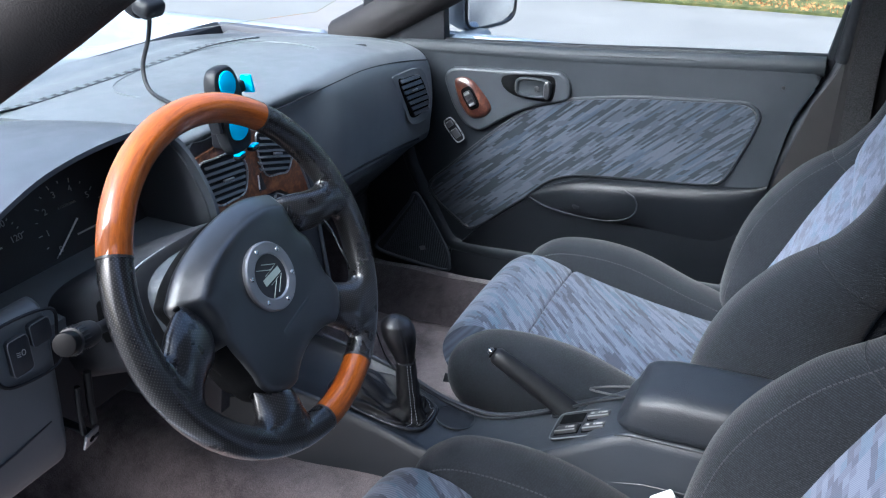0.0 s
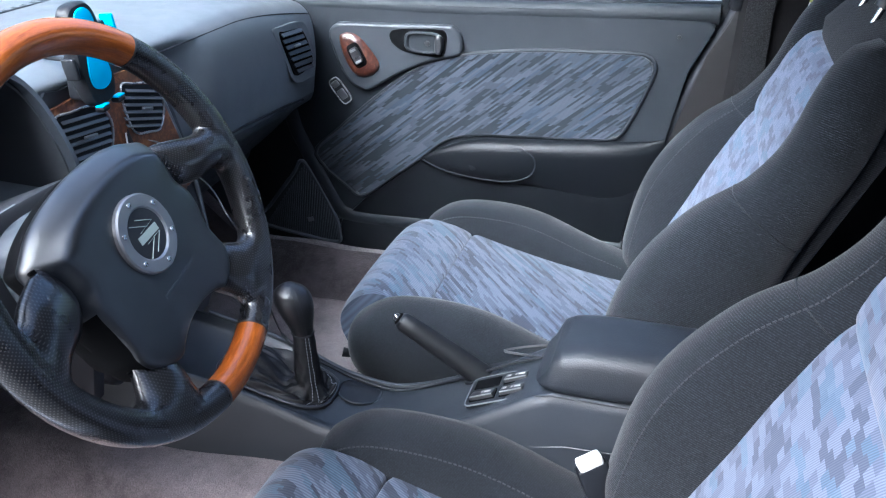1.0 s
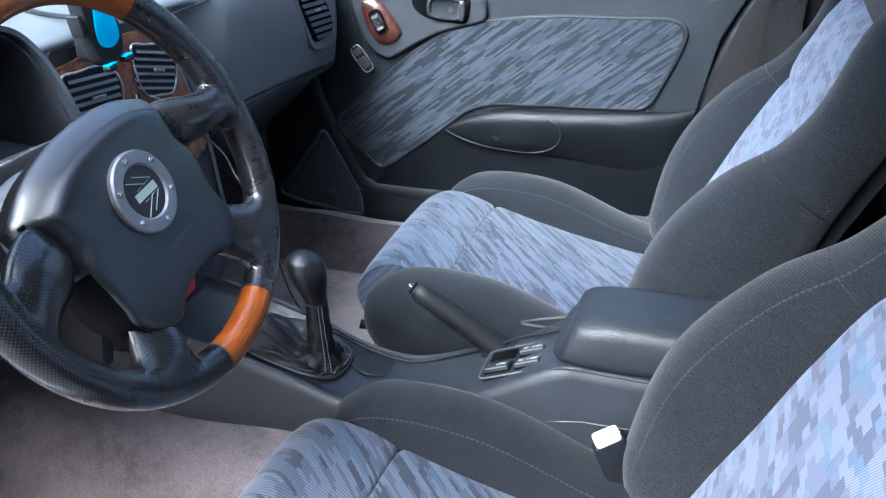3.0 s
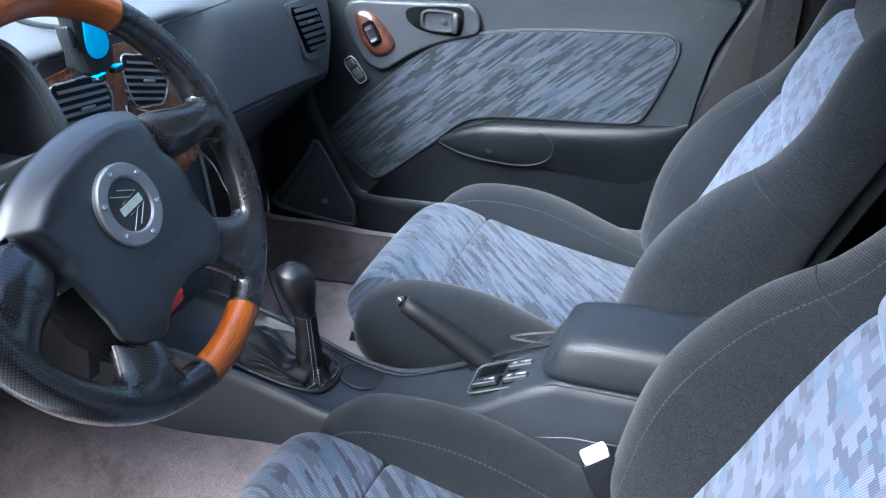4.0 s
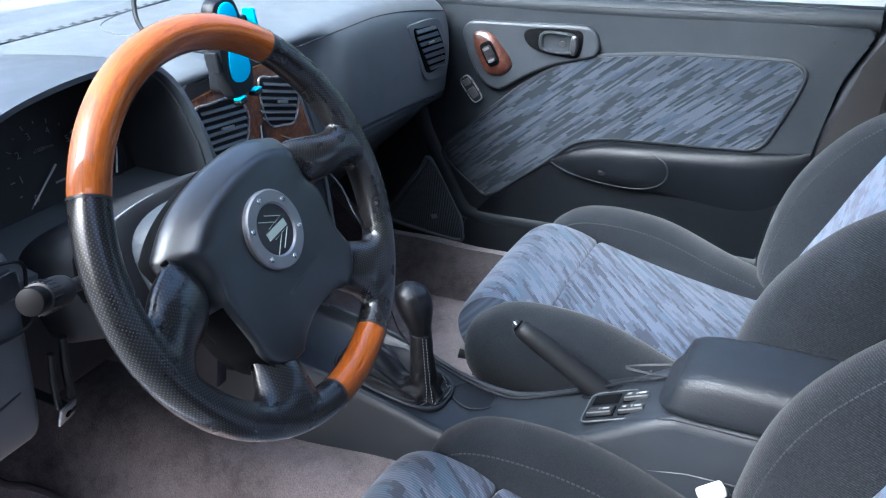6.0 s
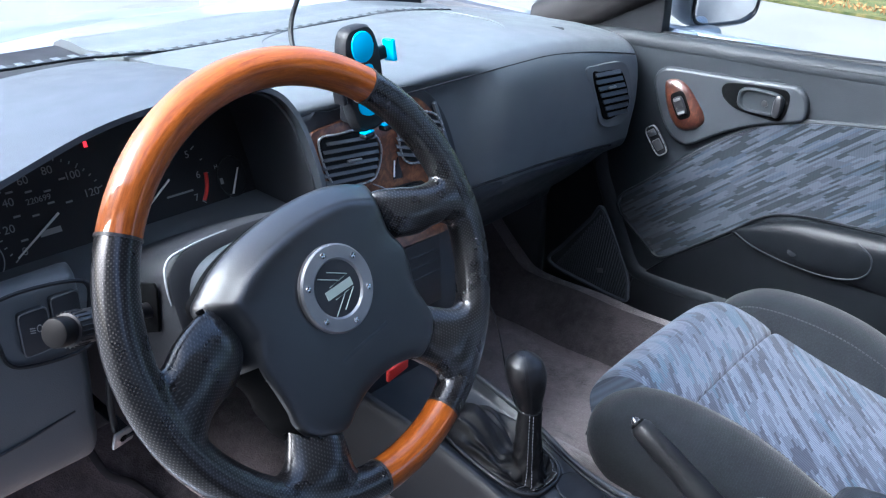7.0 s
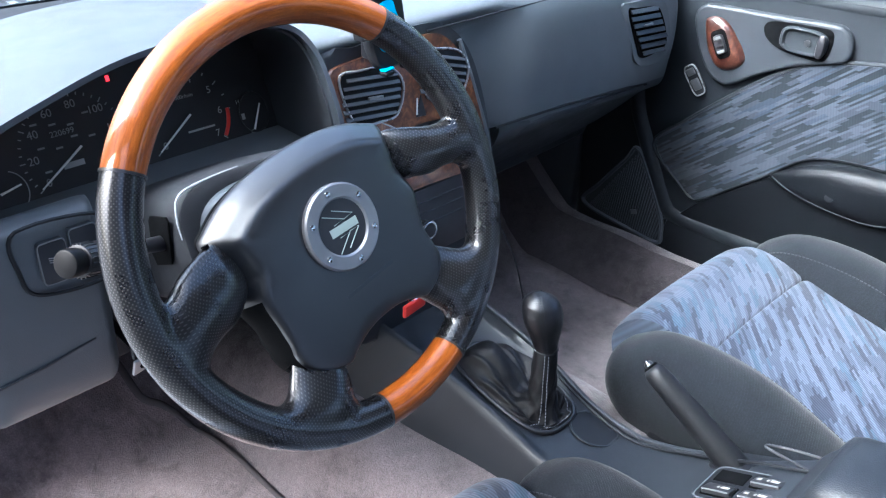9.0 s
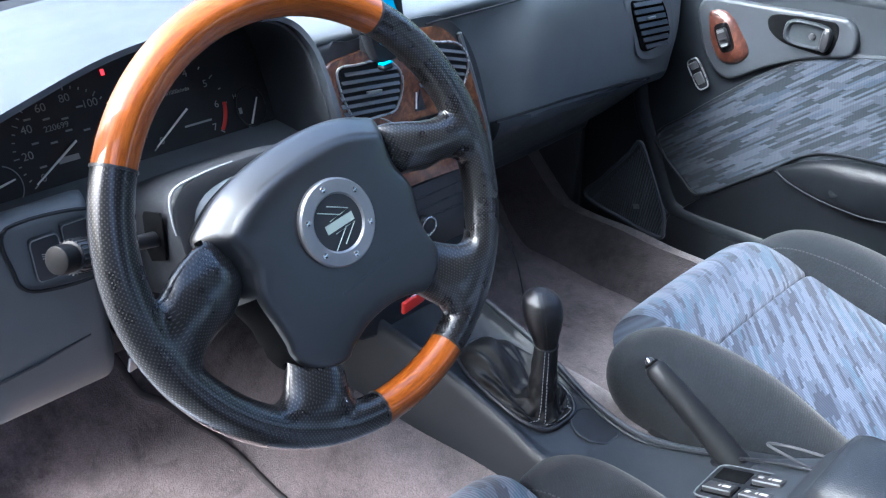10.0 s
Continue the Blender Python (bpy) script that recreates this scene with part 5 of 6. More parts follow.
cpart("gauge_rim", tube([(-0.124 + 0.020 * math.cos(radians(a)), -0.028 + 0.022 * math.sin(radians(a)), 0.001) for a in range(-70, 80, 10)], 0.0006, 6), PRINT)
needle(-0.128, -0.026, 12, 0.018)


def lamp_mat(name, color, power):
    m = Mat(name, color, 0.5)
    m.set("Emission Color", (*color, 1))
    m.set("Emission Strength", power)
    return m.m


cpart("warning_lamp", box(0.0035, 0.006, 0.0008, pose(0.008, 0.058, 0.0008)), lamp_mat("red_lamp", (0.8, 0.02, 0.03), 0.6), "lit red warning lamp")

# switches and stalk left of the column
for (y, z, w, h, nm) in ((-0.536, 0.752, 0.0125, 0.021, "fog_lamp_switch"), (-0.507, 0.765, 0.0125, 0.013, "blank_switch")):
    F = frame_m((-0.188, y, z), (0, 1, 0.0), (-0.02, 0, 1))
    k = dpart(nm, plate(super_ring(28, w, h, 8), 0.007, F @ pose(0, 0, -0.003), 0.0015), GREY2, "dark grey push switch" if "fog" in nm else "")
    dpart("switch_rim", tube([F @ Vector((x, y, 0.0036)) for x, y in super_ring(36, w, h, 8)], 0.0007, 6, closed=True), RIMGREY if "fog" in nm else GREY, "", k)
    if "fog" in nm:
        for q in (-0.0022, 0.0, 0.0022):
            dpart("switch_symbol", box(0.0045, 0.0007, 0.0006, F @ pose(-0.0025, 0.003 + q, 0.0045, 0, 0, -15)), PRINT, "", k)
        dpart("switch_symbol", tube([F @ Vector((0.0035 + 0.0022 * math.cos(a), 0.003 + 0.0032 * math.sin(a), 0.0045)) for a in np.linspace(0, 5.8, 14)], 0.0004, 5, closed=True), PRINT, "", k)
dpart("switch_bezel", tube([(-0.1885, y, z) for y, z in rounded([(-0.562, 0.790), (-0.566, 0.75), (-0.553, 0.722), (-0.49, 0.716), (-0.486, 0.75), (-0.489, 0.783)], 40)], 0.002, 6, closed=True), BLACK)
stalk = thing("indicator_stalk", "black indicator stalk with a twist light switch", "stalk", at=(-0.10, -0.46, 0.785))


def at_stalk(name, bm, material, label=""):
    bm.transform(Matrix.Translation((0.10, 0.46, -0.785)))
    return part(name, bm, material, stalk, label)


AX0, AX1 = Vector((-0.138, -0.448, 0.760)), Vector((-0.0865, -0.561, 0.8065))
ax = lambda f: AX0.lerp(AX1, f)
at_stalk("arm", tube([ax(0.0), ax(0.30), ax(0.50), ax(0.56)], [0.0075, 0.0065, 0.0065, 0.010], 14), SMOOTH)
barrel = at_stalk("barrel", tube([ax(0.54), ax(0.56), ax(0.60), ax(0.86), ax(0.89), ax(0.895)], [0.0105, 0.0128, 0.0135, 0.0140, 0.0132, 0.010], 28), SMOOTH, "black twist barrel")
for k in range(22):
    d = (AX1 - AX0).normalized()
    n = d.orthogonal().normalized()
    n.rotate(Matrix.Rotation(2 * math.pi * k / 22, 3, d))
    rib = tube([ax(0.885) + n * 0.0138, ax(0.78) + n * 0.0139], 0.0008, 5)
    rib.transform(Matrix.Translation((0.10, 0.46, -0.785)))
    part("grip_rib", rib, SMOOTH, barrel)
at_stalk("tip", tube([ax(0.885), ax(0.93), ax(0.985), ax(1.0), ax(1.006)], [0.0110, 0.0118, 0.0118, 0.0112, 0.0095], 24), plastic("dark_tip", (0.0060, 0.0060, 0.0066), 0.40, 900.0, 0.05, 0.12), "glossy dark end cap")
for k, l in enumerate((0.006, 0.004, 0.006)):
    p = ax(0.73 - 0.025 * k) + Vector((0.0085, -0.003, 0.0105))
    at_stalk("print", box(0.0052, 0.0016, 0.0007, Matrix.Translation(p) @ pose(0, 0, 0, 0, 42, -20)), PRINT)
slot = plate([(-0.154, 0.779), (-0.150, 0.785), (-0.120, 0.796), (-0.1165, 0.792), (-0.120, 0.7475), (-0.149, 0.733), (-0.156, 0.742)], 0.002, frame_m((0, -0.4568, 0), (1, 0, 0), (0, 0, 1)) @ pose(0, 0, 0), 0.0008)
slot.transform(wheel.matrix_basis.inverted())
part("stalk_slot", slot, SEAMBLACK, wheel, "black stalk slot in the column shroud")
wiper = thing("wiper_stalk", "black wiper stalk on the steering column", "stalk", at=(-0.10, -0.28, 0.76))
bm = tube([(0.0, 0.0, 0.0), (0.0, 0.07, 0.004), (0.0, 0.11, 0.006), (0.002, 0.16, 0.008)], [0.007, 0.008, 0.012, 0.011], 16)
part("arm", bm, SMOOTH, wiper)
tag = thing("key_tag", "red tag hanging from the ignition key", "key tag", at=(-0.127, -0.146, 0.553))
part("tag", box(0.006, 0.042, 0.018, pose(0, 0, 0, 0, 0, 8), 0.003, 3), RED, tag, "red plastic tag")
part("ring", tube([(0.0, 0.012 * math.cos(a) , 0.02 + 0.012 * math.sin(a)) for a in np.linspace(0, 6, 20)], 0.001, 6), CHROME, tag)
part("key", tube([(0, 0.0, 0.03), (-0.005, -0.030, 0.085), (-0.01, -0.063, 0.125)], 0.004, 8), BLACK, tag)
bracket = thing("release_bracket", "small bare metal bracket under the dash", "bracket", at=(-0.186, -0.473, 0.603))
part("bracket_plate", box(0.004, 0.024, 0.022, pose(0, 0, 0, 0, 18, 10), 0.0015), ALU, bracket)
for y, z0, z1, r in ((-0.005, 0.008, 0.075, 0.0035), (0.012, 0.012, 0.085, 0.0045)):
    part("stay", tube([(-0.004, y, z0), (0.0, y - 0.003, (z0 + z1) / 2), (0.002, y - 0.001, z1)], r, 10), GRIPBLACK, bracket, "black metal stay")
part("bracket_hole", disc(0.004, 0.001, pose(0.0025, -0.001, 0, 0, 90 + 18, 10), 14), SEAMBLACK, bracket)
part("bracket_arm", box(0.13, 0.010, 0.004, pose(-0.062, 0.006, 0.004, 0, 4, 0), 0.001), BLACK, bracket)

# ---------------------------------------------------------------- centre panel controls
haz = spart("hazard_switch", plate([(-0.009, -0.012), (0.010, -0.014), (0.001, 0.017)], 0.006, FS @ pose(0.012, -0.028, 0.006), 0.002), SMOOTH, "black hazard switch")
spart("switch_symbol", box(0.0022, 0.022, 0.001, FS @ pose(0.004, -0.025, 0.0125, 0, 0, -4)), WHITE, "", haz)
for k in range(4):
    b = spart("push_button", box(0.022, 0.012, 0.008, FS @ pose(-0.035 + 0.026 * k, -0.063, 0.004), 0.002), SMOOTH, "black push button")
    spart("button_mark", box(0.007, 0.005, 0.0008, FS @ pose(-0.035 + 0.026 * k, -0.063, 0.0084)), PRINT, "", b)
spart("lower_wood", plate(rounded([(-0.10, -0.112), (0.06, -0.110), (0.11, -0.115), (0.115, -0.143), (0.0, -0.141), (-0.10, -0.143)], 48), 0.006, FS @ pose(0, 0, 0.004), 0.003), BURL, "glossy burl wood strip")
rad = spart("radio", box(0.185, 0.105, 0.03, FS @ pose(0.0, -0.197, -0.005), 0.003), SMOOTH, "black car radio")
for k in range(3):
    spart("radio_slot", box(0.10, 0.003, 0.001, FS @ pose(0.035, -0.165 - 0.017 * k, 0.0105)), GREY2, "", rad)
spart("volume_knob", disc(0.0125, 0.014, FS @ pose(0.007, -0.203, 0.009), 28, 0.002), SMOOTH, "", rad)
spart("knob_ring", ring_plate(0.0140, 0.0112, 0.004, FS @ pose(0.007, -0.203, 0.020), 32), CHROME, "chrome ring", rad)
for k in range(4):
    spart("radio_button", box(0.010, 0.005, 0.002, FS @ pose(-0.035, -0.160 - 0.014 * k, 0.011), 0.0006), PRINT if k % 2 else SMOOTH, "", rad)
for sgn in (-1, 1):
    spart("edge_trim", tube([FS @ Vector((x, y, 0.008)) for x, y in spline([(sgn * 0.09 if sgn > 0 else -0.135, 0.045), (sgn * 0.118 if sgn > 0 else -0.143, -0.03), (sgn * 0.147 if sgn > 0 else -0.148, -0.13), (sgn * 0.156 if sgn > 0 else -0.15, -0.28)], 20)], 0.0035, 8), GREY)

# ---------------------------------------------------------------- rest of the dashboard
vs = frame_m((-0.2505, 0.502, 0.750), (0.06, 1, 0), (-0.02, 0, 1))
slots = rounded([(-0.062, 0.040), (-0.040, 0.042), (0.010, 0.037), (0.030, 0.022), (0.050, -0.012), (0.054, -0.036), (0.026, -0.045), (-0.012, -0.046), (-0.030, -0.022)], 56)
shape = rounded([(-0.082, 0.048), (-0.05, 0.053), (0.012, 0.050), (0.042, 0.034), (0.064, -0.012), (0.070, -0.045), (0.052, -0.062), (0.010, -0.064), (-0.022, -0.052), (-0.045, -0.012)], 64)
sv = dpart("side_vent", plate(shape, 0.006, vs @ pose(0, 0, -0.0052), 0.002, 3), GREY, "dark grey louvred side vent")
dpart("vent_duct", plate(slots, 0.002, vs @ pose(0, 0, 0.001)), SEAMBLACK, "", sv)
for k in range(7):
    yy = -0.040 + 0.0128 * k
    lo = -0.060 + 0.052 * max(0.0, (0.030 - yy) / 0.075)
    hi = 0.052 - 0.040 * max(0.0, (yy + 0.015) / 0.055)
    dpart("slat", box(hi - lo - 0.002, 0.0075, 0.002, vs @ pose((lo + hi) / 2, yy, 0.0050, -35, 0, -3), 0.0005, 1), GREY2, "", sv)
dpart("vent_tab", box(0.020, 0.004, 0.004, vs @ pose(-0.012, 0.012, 0.009), 0.001), RIMGREY, "", sv)
gb = dpart("glove_box", loft([[(x + 0.003, y, z) for x, z in spline([(-0.262, 0.658 - 0.115 * (y - 0.30) * 0.6), (-0.267, 0.641), (-0.288, 0.616), (-0.326, 0.576), (-0.378, 0.525), (-0.41, 0.51), (-0.40, 0.60), (-0.30, 0.650)], 40, True)] for y in np.linspace(0.145, 0.53, 20)]), LOWGREY, "glove box door, its shade put into the colour")
dpart("glove_box_gap", tube([(-0.2555, 0.135, 0.672), (-0.2555, 0.30, 0.665), (-0.258, 0.48, 0.650), (-0.262, 0.545, 0.640)], 0.0022, 6), DARK)
dpart("glove_box_latch", box(0.012, 0.075, 0.022, pose(-0.318, 0.30, 0.600, 0, -52, 0), 0.004, 3), BLACK, "", gb)
def dash_top(x, y):
    """Height of the dash top near the windscreen."""
    t = min(max((y - 0.30) / 0.33, 0), 1)
    left = min(max((-0.12 - y) / 0.14, 0), 1)
    return 0.848 + 0.1 * (x + 0.60) - 0.0435 * t ** 1.5 + 0.010 * left


grille = dpart("defroster_grille", sheet(lambda u, v: (-0.613 + 0.014 * v - 0.02 * (2 * u - 1) ** 2, -0.50 + u, dash_top(-0.61, -0.50 + u) + 0.0018), 40, 4, 0.003), BLACK, "black windscreen defroster grille")
for k in range(44):
    u = (k + 0.5) / 44
    dpart("grille_bar", box(0.0145, 0.010, 0.0014, pose(-0.606 - 0.02 * (2 * u - 1) ** 2, -0.50 + u, dash_top(-0.61, -0.50 + u) + 0.0022)), GREY, "", grille)
dpart("corner_vent", plate(super_ring(24, 0.055, 0.014, 4), 0.003, pose(-0.385, 0.44, 0.842, 0, 0, 40)), DARK, "small black corner vent")
dpart("lid_seam", tube([(x, y, 0.8592) for x, y in rounded([(-0.34, 0.02), (-0.335, 0.20), (-0.36, 0.33), (-0.44, 0.37), (-0.55, 0.32), (-0.57, 0.12), (-0.53, -0.02), (-0.42, -0.04)], 60)], 0.0008, 6, closed=True), GREY)
dpart("crest_seam", tube([(-0.2685, y, 0.838 - 0.048 * max(0, (y - 0.30) / 0.33) ** 1.5) for y in np.linspace(0.0, 0.60, 24)], 0.0012, 6), DARK)

# ---------------------------------------------------------------- phone holder, cables
holder = thing("phone_holder", "black phone holder with bright cyan rubber pads on the air vent", "phone holder", at=(-0.245, -0.108, 0.83))


def ppart(name, bm, material, label="", parent=None):
    bm.transform(Matrix.Translation((0.245, 0.108, -0.83)))
    return part(name, bm, material, parent or holder, label)


PH = frame_m((-0.232, -0.104, 0.885), (0, 1, 0.10), (-0.12, -0.06, 1))
ppart("back_plate", loft([[PH @ Vector((x * k, y * k, z)) for x, y in super_ring(36, 0.0275, 0.062, 3.6)] for k, z in ((0.92, -0.016), (1, -0.012), (1, 0.0), (0.95, 0.004), (0.85, 0.005))]), BLACK, "matt black back plate")
ppart("pad", plate(rounded([(0.0, -0.046), (0.016, -0.040), (0.0185, -0.024), (0.012, 0.0), (0.009, 0.012), (-0.009, 0.012), (-0.012, 0.0), (-0.0185, -0.024), (-0.016, -0.040)], 48), 0.003, PH @ pose(0, 0.004, 0.004), 0.001), CYAN, "cyan rubber pad")
ppart("pad", plate(super_ring(32, 0.0165, 0.0175, 2.2), 0.003, PH @ pose(0, 0.038, 0.004), 0.001), CYAN, "cyan rubber pad")
for sgn in (-1, 1):
    arm = ppart("clamp_arm", box(0.018, 0.016, 0.010, PH @ pose(sgn * 0.034, 0.022 if sgn > 0 else -0.004, -0.004), 0.003, 3), BLACK)
    ppart("clamp_pad", box(0.006, 0.026, 0.018, PH @ pose(sgn * 0.043, 0.024 if sgn > 0 else -0.004, 0.004), 0.002, 3), CYAN if sgn > 0 else BLACK, "", arm)
for sgn in (-1, 1):
    foot = ppart("foot", box(0.015, 0.007, 0.014, PH @ pose(sgn * 0.016 + 0.004, -0.064, 0.004), 0.003, 3), BLACK)
    ppart("foot_pad", box(0.015, 0.0022, 0.011, PH @ pose(sgn * 0.016 + 0.004, -0.0595, 0.005), 0.001), CYAN, "", foot)
ppart("vent_clip", box(0.03, 0.025, 0.03, pose(-0.252, -0.10, 0.842), 0.005, 3), BLACK)

mount = thing("windscreen_mount", "black suction mount low on the windscreen", "mount", at=(-0.435, -0.03, 1.003))
part("cup", disc(0.022, 0.018, pose(-0.012, 0, 0, 0, 26 - 90 + 180, 0), 28, 0.006), BLACK, mount)
part("body", box(0.035, 0.045, 0.028, pose(0.012, 0, -0.006, 0, 26, 0), 0.01, 3), BLACK, mount)
cable = thing("charging_cable", "thin black charging cable draped over the dash top", "cable", at=(-0.43, -0.03, 0.95))
part("cord", tube([Vector(p) - Vector((-0.43, -0.03, 0.95)) for p in spline([(-0.42, -0.03, 1.0), (-0.44, -0.02, 0.950), (-0.45, -0.03, 0.905), (-0.43, -0.045, 0.875), (-0.385, -0.06, 0.866), (-0.33, -0.075, 0.866), (-0.275, -0.095, 0.872)], 40)], 0.0034, 8), BLACK, cable)

# ---------------------------------------------------------------- console details
F2 = frame_m((0.2878, -0.0435, 0.4768), (0, -1, 0.0), (0.905, 0.10, 0.425))
panel = kpart("switch_plate", plate(super_ring(32, 0.0335, 0.047, 9), 0.004, F2, 0.002), BLACK, "black seat heater switch plate")
kpart("plate_rim", tube([F2 @ Vector((x, y, 0.0035)) for x, y in super_ring(48, 0.0330, 0.0465, 9)], 0.0011, 6, closed=True), GREY, "", panel)
for i in range(2):
    for j in range(2):
        M = F2 @ pose(0.0145 * (1 - 2 * i), 0.0215 * (2 * j - 1), 0.004)
        kpart("switch_well", box(0.0225, 0.037, 0.002, M, 0.001), SEAMBLACK, "", panel)
        if i == 1 and j == 0:
            continue
        rk = kpart("rocker", box(0.018, 0.034, 0.008, M @ pose(0, 0, 0.001, 0, -12, 0), 0.002, 3), SMOOTH, "", panel)
        kpart("rocker_edge", box(0.0016, 0.031, 0.0014, M @ pose(0.0085, 0, 0.0062, 0, -12, 0)), RIMGREY, "", panel)
        for q, l in ((-0.010, 0.005), (0.0, 0.002), (0.008, 0.009)):
            if i == 0 and j == 0 and q < 0:
                continue
            kpart("rocker_print", box(0.0045, l, 0.0006, M @ pose(-0.001, q, 0.0053, 0, -12, 0)), PRINT, "", panel)
hole = [(0.033 * math.cos(a), 0.028 * math.sin(a)) for a in np.linspace(0, 2 * math.pi, 40, endpoint=False)]
CH = pose(0.070, -0.004, 0.3912, 0, 4, 0)
cupw = kpart("cup_holder", plate(hole, 0.0022, CH), BLACK, "dark round cup holder")
kpart("cup_rim", tube([CH @ Vector((x, y, 0.0022)) for x, y in hole], 0.0014, 6, closed=True), GREY2, "", cupw)
kpart("tray_rim", tube([(x, y, z) for x, y, z in spline([(-0.20, 0.045, 0.446), (-0.10, 0.040, 0.432), (-0.03, 0.036, 0.416), (0.04, 0.026, 0.400), (0.11, 0.022, 0.396), (0.16, 0.020, 0.410), (0.21, 0.018, 0.434), (0.235, 0.014, 0.450)], 30)], 0.0045, 8), GREY2)
kpart("side_seam", tube([(0.30, -0.1022, 0.425), (0.33, -0.1018, 0.437), (0.385, -0.1010, 0.450), (0.47, -0.0998, 0.456), (0.60, -0.0978, 0.456)], 0.0010, 6), GREY2)
kpart("lid_gap", tube([(0.34, -0.098, 0.516), (0.36, -0.0975, 0.5205), (0.46, -0.0965, 0.524), (0.60, -0.094, 0.529)], 0.0009, 6), DARK)
hpart("slot_trim", plate(super_ring(24, 0.055, 0.020, 5), 0.004, pose(0.275, 0.012, 0.4655, 0, -27, 0), 0.0015), BLACK)
wire = thing("loose_cable", "thin black cable lying along the console", "cable", at=(0.1, 0.03, 0.40))
part("cord", tube([Vector(p) - Vector((0.1, 0.03, 0.40)) for p in spline([(-0.252, 0.085, 0.665), (-0.20, 0.045, 0.678), (-0.14, -0.010, 0.684), (-0.105, -0.042, 0.672), (-0.090, -0.042, 0.650), (-0.088, -0.024, 0.618), (-0.086, 0.0, 0.568), (-0.083, 0.024, 0.490), (-0.072, 0.034, 0.442), (-0.05, 0.032, 0.425), (0.0, 0.022, 0.411), (0.07, 0.012, 0.400), (0.13, 0.010, 0.400), (0.19, 0.012, 0.426), (0.24, 0.008, 0.455), (0.285, 0.000, 0.487), (0.33, -0.004, 0.512), (0.352, 0.005, 0.522)], 110)], [0.0012 if i < 52 else 0.0022 for i in range(110)], 8), BLACK, wire)
wire2 = thing("loose_cable", "thin grey cable lying by the armrest lid", "cable", at=(0.3, 0.0, 0.49))
part("cord", tube([Vector(p) - Vector((0.3, 0.0, 0.49)) for p in spline([(0.352, -0.012, 0.522), (0.315, 0.006, 0.505), (0.278, 0.012, 0.500), (0.30, 0.022, 0.505), (0.35, 0.020, 0.522)], 40)], 0.0016, 8), plain("grey_cable", (0.02, 0.02, 0.022), 0.35), wire2)
buckle = thing("seat_belt_buckle", "black seat belt buckle with a pale release end", "buckle", at=(0.45, -0.128, 0.39))
BM = frame_m((0.0, 0, 0), (0.8, 0.45, 0.37), (-0.42, 0, 0.9))
part("housing", box(0.040, 0.085, 0.020, BM @ pose(0, 0.030, 0), 0.005, 3), BLACK, buckle, "black buckle housing")
part("release", box(0.032, 0.015, 0.019, BM @ pose(0, 0.076, 0.001), 0.004, 3), plain("pale_plastic", (0.62, 0.62, 0.60), 0.4), buckle, "pale grey release end")
part("stem", box(0.025, 0.10, 0.008, BM @ pose(0, -0.05, 0), 0.003), BLACK, buckle)

# ---------------------------------------------------------------- floor mat, sill, kick panel
FMAT = thing("floor_mat", "grey-brown carpet floor mat, stained and worn", "floor mat", at=(-0.25, -0.45, 0.2))
prof = rounded([(-0.63, -0.59), (-0.635, -0.45), (-0.622, -0.378), (-0.580, -0.354), (-0.530, -0.344), (-0.507, -0.320), (-0.472, -0.302), (-0.39, -0.288), (-0.25, -0.284), (0.05, -0.282), (0.10, -0.31), (0.10, -0.56), (0.05, -0.58)], 90)
fz = lambda x, y: footwell((x + 0.8) / 1.5, (y + 0.64) / 1.28)[2]


def mat_sheet():
    rings = []
    for k in (1.0, 0.995, 0.98, 0.94, 0.88, 0.80, 0.70, 0.6, 0.5, 0.4, 0.3, 0.2, 0.1, 0.002):
        rings.append([(-0.22 + (x + 0.22) * k + 0.25, -0.475 + (y + 0.475) * k + 0.45, fz(-0.22 + (x + 0.22) * k, -0.475 + (y + 0.475) * k) + (0.016 if k > 0.999 else 0.032) - 0.2) for x, y in prof])
    return loft(rings, False)


part("carpet", mat_sheet(), MAT_CARPET, FMAT, "grey-brown carpet pile")
part("binding", tube([(x + 0.25, y + 0.45, fz(x, y) + 0.026 - 0.2) for x, y in prof], 0.0075, 10, closed=True), plain("dark_binding", (0.085, 0.074, 0.073), 0.9), FMAT, "dark sewn edge binding")
tagged(part("trim_kick_panel", box(0.40, 0.03, 0.62, pose(-0.66, 0.665, 0.50), 0.01), KICK), "black kick panel ahead of the passenger door", "trim", kind="structure")
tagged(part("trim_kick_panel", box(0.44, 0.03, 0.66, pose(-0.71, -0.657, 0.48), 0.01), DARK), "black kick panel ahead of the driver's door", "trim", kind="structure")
tagged(part("trim_footwell_front", box(0.03, 1.28, 0.42, pose(-0.78, 0, 0.48, 0, 0, 0), 0.01), CARPET), "dark carpeted bulkhead in the footwell", "trim", kind="structure")
tagged(part("trim_door_sill", loft([[(x, y, z) for y, z in ((0.60, 0.17), (0.600, 0.255), (0.606, 0.262), (0.66, 0.262), (0.70, 0.25), (0.70, 0.17))] for x in (-0.75, -0.3, 0.2, 0.7)]), CARPET, sharp=50), "carpeted inner sill below the passenger door", "trim", kind="structure")
tagged(part("trim_sill_carpet", sheet(lambda u, v: (-0.64 + 1.1 * u, 0.506 + 0.094 * v, footwell((-0.64 + 1.1 * u + 0.8) / 1.5, (0.506 + 0.094 * v + 0.64) / 1.28)[2] + 0.0290 + 0.004 * math.sin(math.pi * v)), 60, 12, 0.002), SHADED_SILL_CARPET), "carpet on the sloping inner sill, with shade in its colour", "trim", kind="structure")
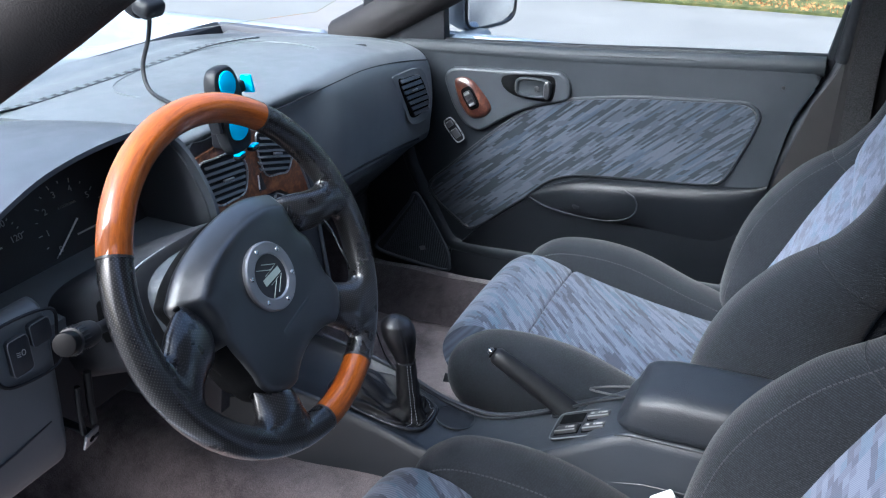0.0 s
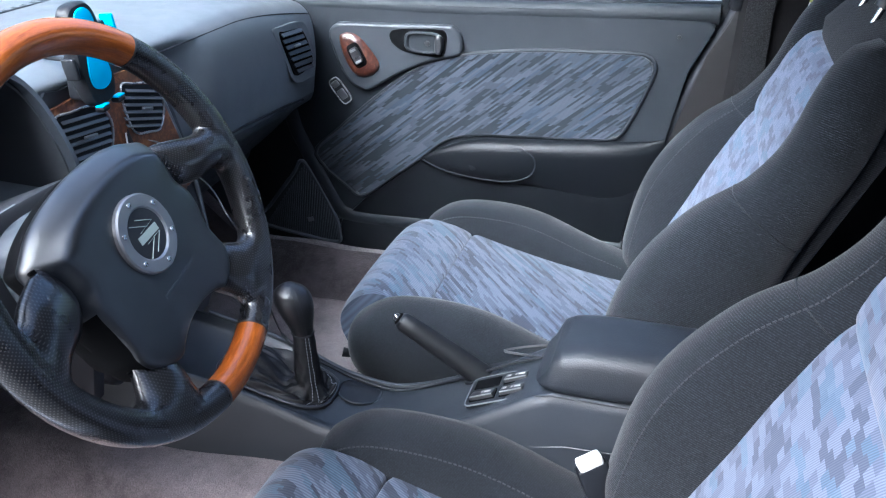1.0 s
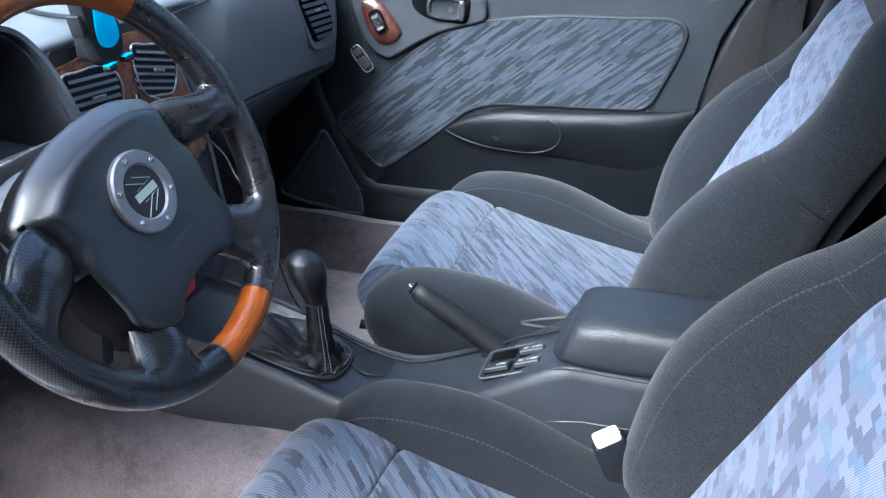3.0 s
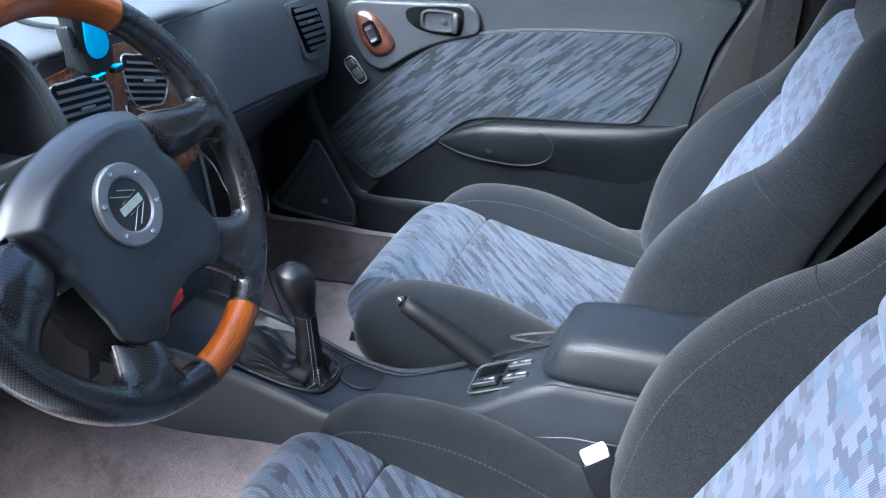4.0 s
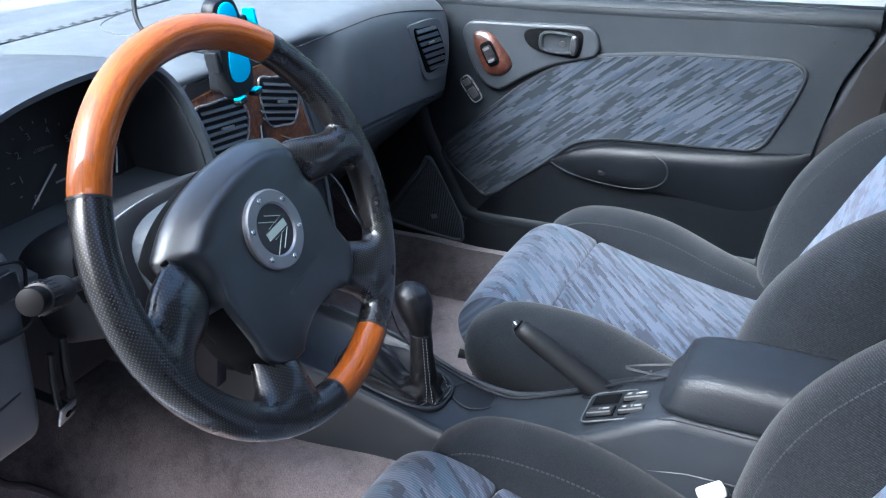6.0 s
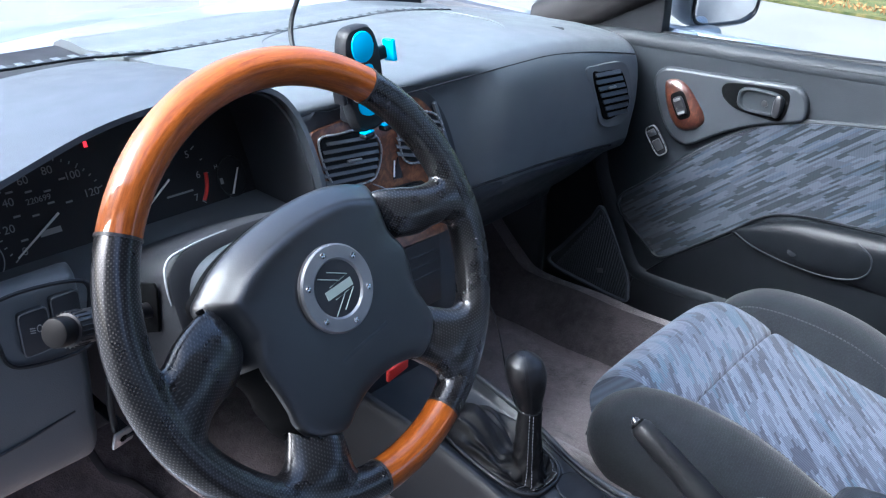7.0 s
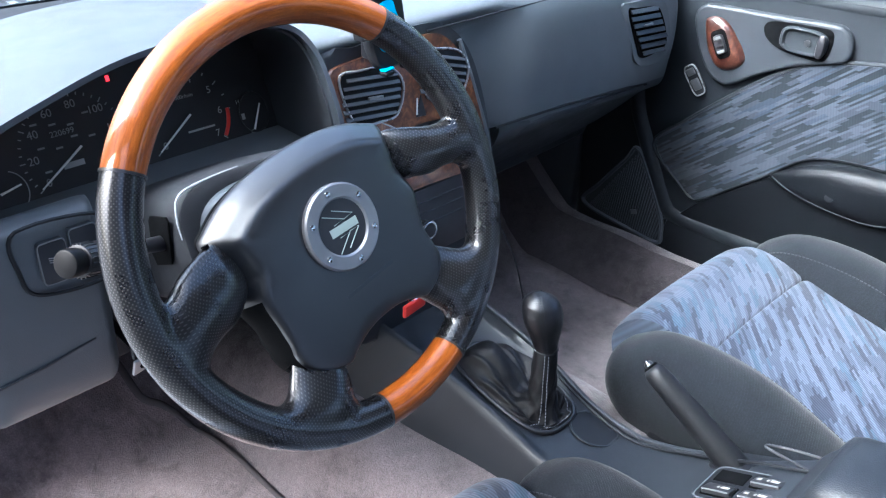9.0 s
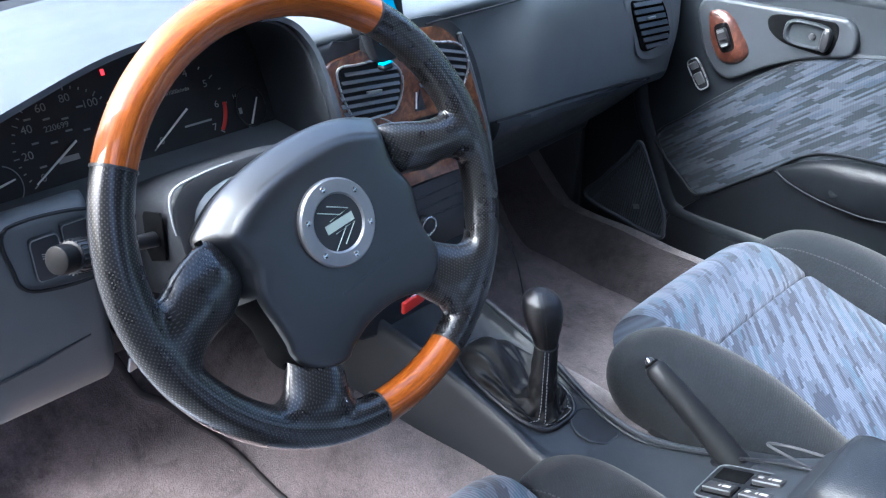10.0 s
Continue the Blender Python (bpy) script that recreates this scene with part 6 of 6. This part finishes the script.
tagged(part("trim_pillar", plate([(0.522, 0.862), (0.66, 0.862), (0.66, 0.20), (0.405, 0.20), (0.425, 0.45), (0.445, 0.60), (0.488, 0.77)], 0.03, frame_m((0, 0.722, 0), (1, 0, 0), (0, 0, 1)), 0.010, 3), PILLAR), "dark brown-grey moulded centre pillar trim", "trim", kind="structure")

belt = thing("seat_belt", "dark seat belt webbing hanging at the centre pillar", "seat belt", at=(0.57, 0.66, 0.25))
BELT = twill("belt_webbing", (0.011, 0.011, 0.012), 0.0016)
part("webbing", loft([[(x - 0.57 + u, y - 0.66 + v, z - 0.25) for u, v in ((-0.023, -0.001), (0.023, -0.001), (0.023, 0.001), (-0.023, 0.001))] for x, y, z in ((0.585, 0.672, 0.27), (0.575, 0.672, 0.55), (0.565, 0.668, 0.86), (0.565, 0.63, 1.05), (0.60, 0.575, 1.20))]), BELT, belt)
part("anchor", box(0.05, 0.012, 0.05, pose(0.03, -0.085, 0.96), 0.005), BLACK, belt)

# ---------------------------------------------------------------- outside mirror
mirror = thing("door_mirror", "silver blue outside mirror on the passenger door", "mirror", at=(-0.226, 0.85, 0.853))
MM = frame_m((0, 0, 0), (0.30, 0.95, 0), (0, 0, 1))
part("housing", loft([[MM @ Vector((x * k, y * k + 0.03, z)) for x, y in super_ring(36, 0.098, 0.066, 4)] for k, z in ((0.97, 0.0), (1.0, -0.008), (1.0, -0.03), (0.85, -0.08), (0.5, -0.10))]), PAINT, mirror, "silver blue housing")
part("mirror_glass", plate(super_ring(36, 0.088, 0.056, 4.5), 0.003, MM @ pose(0, 0.03, 0.0), 0.001), plain("mirror", (0.85, 0.86, 0.87), 0.02, 1.0, 0.0, 0.0), mirror, "mirror glass")
part("foot", box(0.06, 0.12, 0.05, pose(-0.01, -0.09, -0.05), 0.015, 3), PAINT, mirror)
part("glass_rim", tube([MM @ Vector((x, y + 0.03, 0.003)) for x, y in super_ring(44, 0.089, 0.057, 4.5)], 0.0035, 8, closed=True), SMOOTH, mirror, "black rim round the glass")
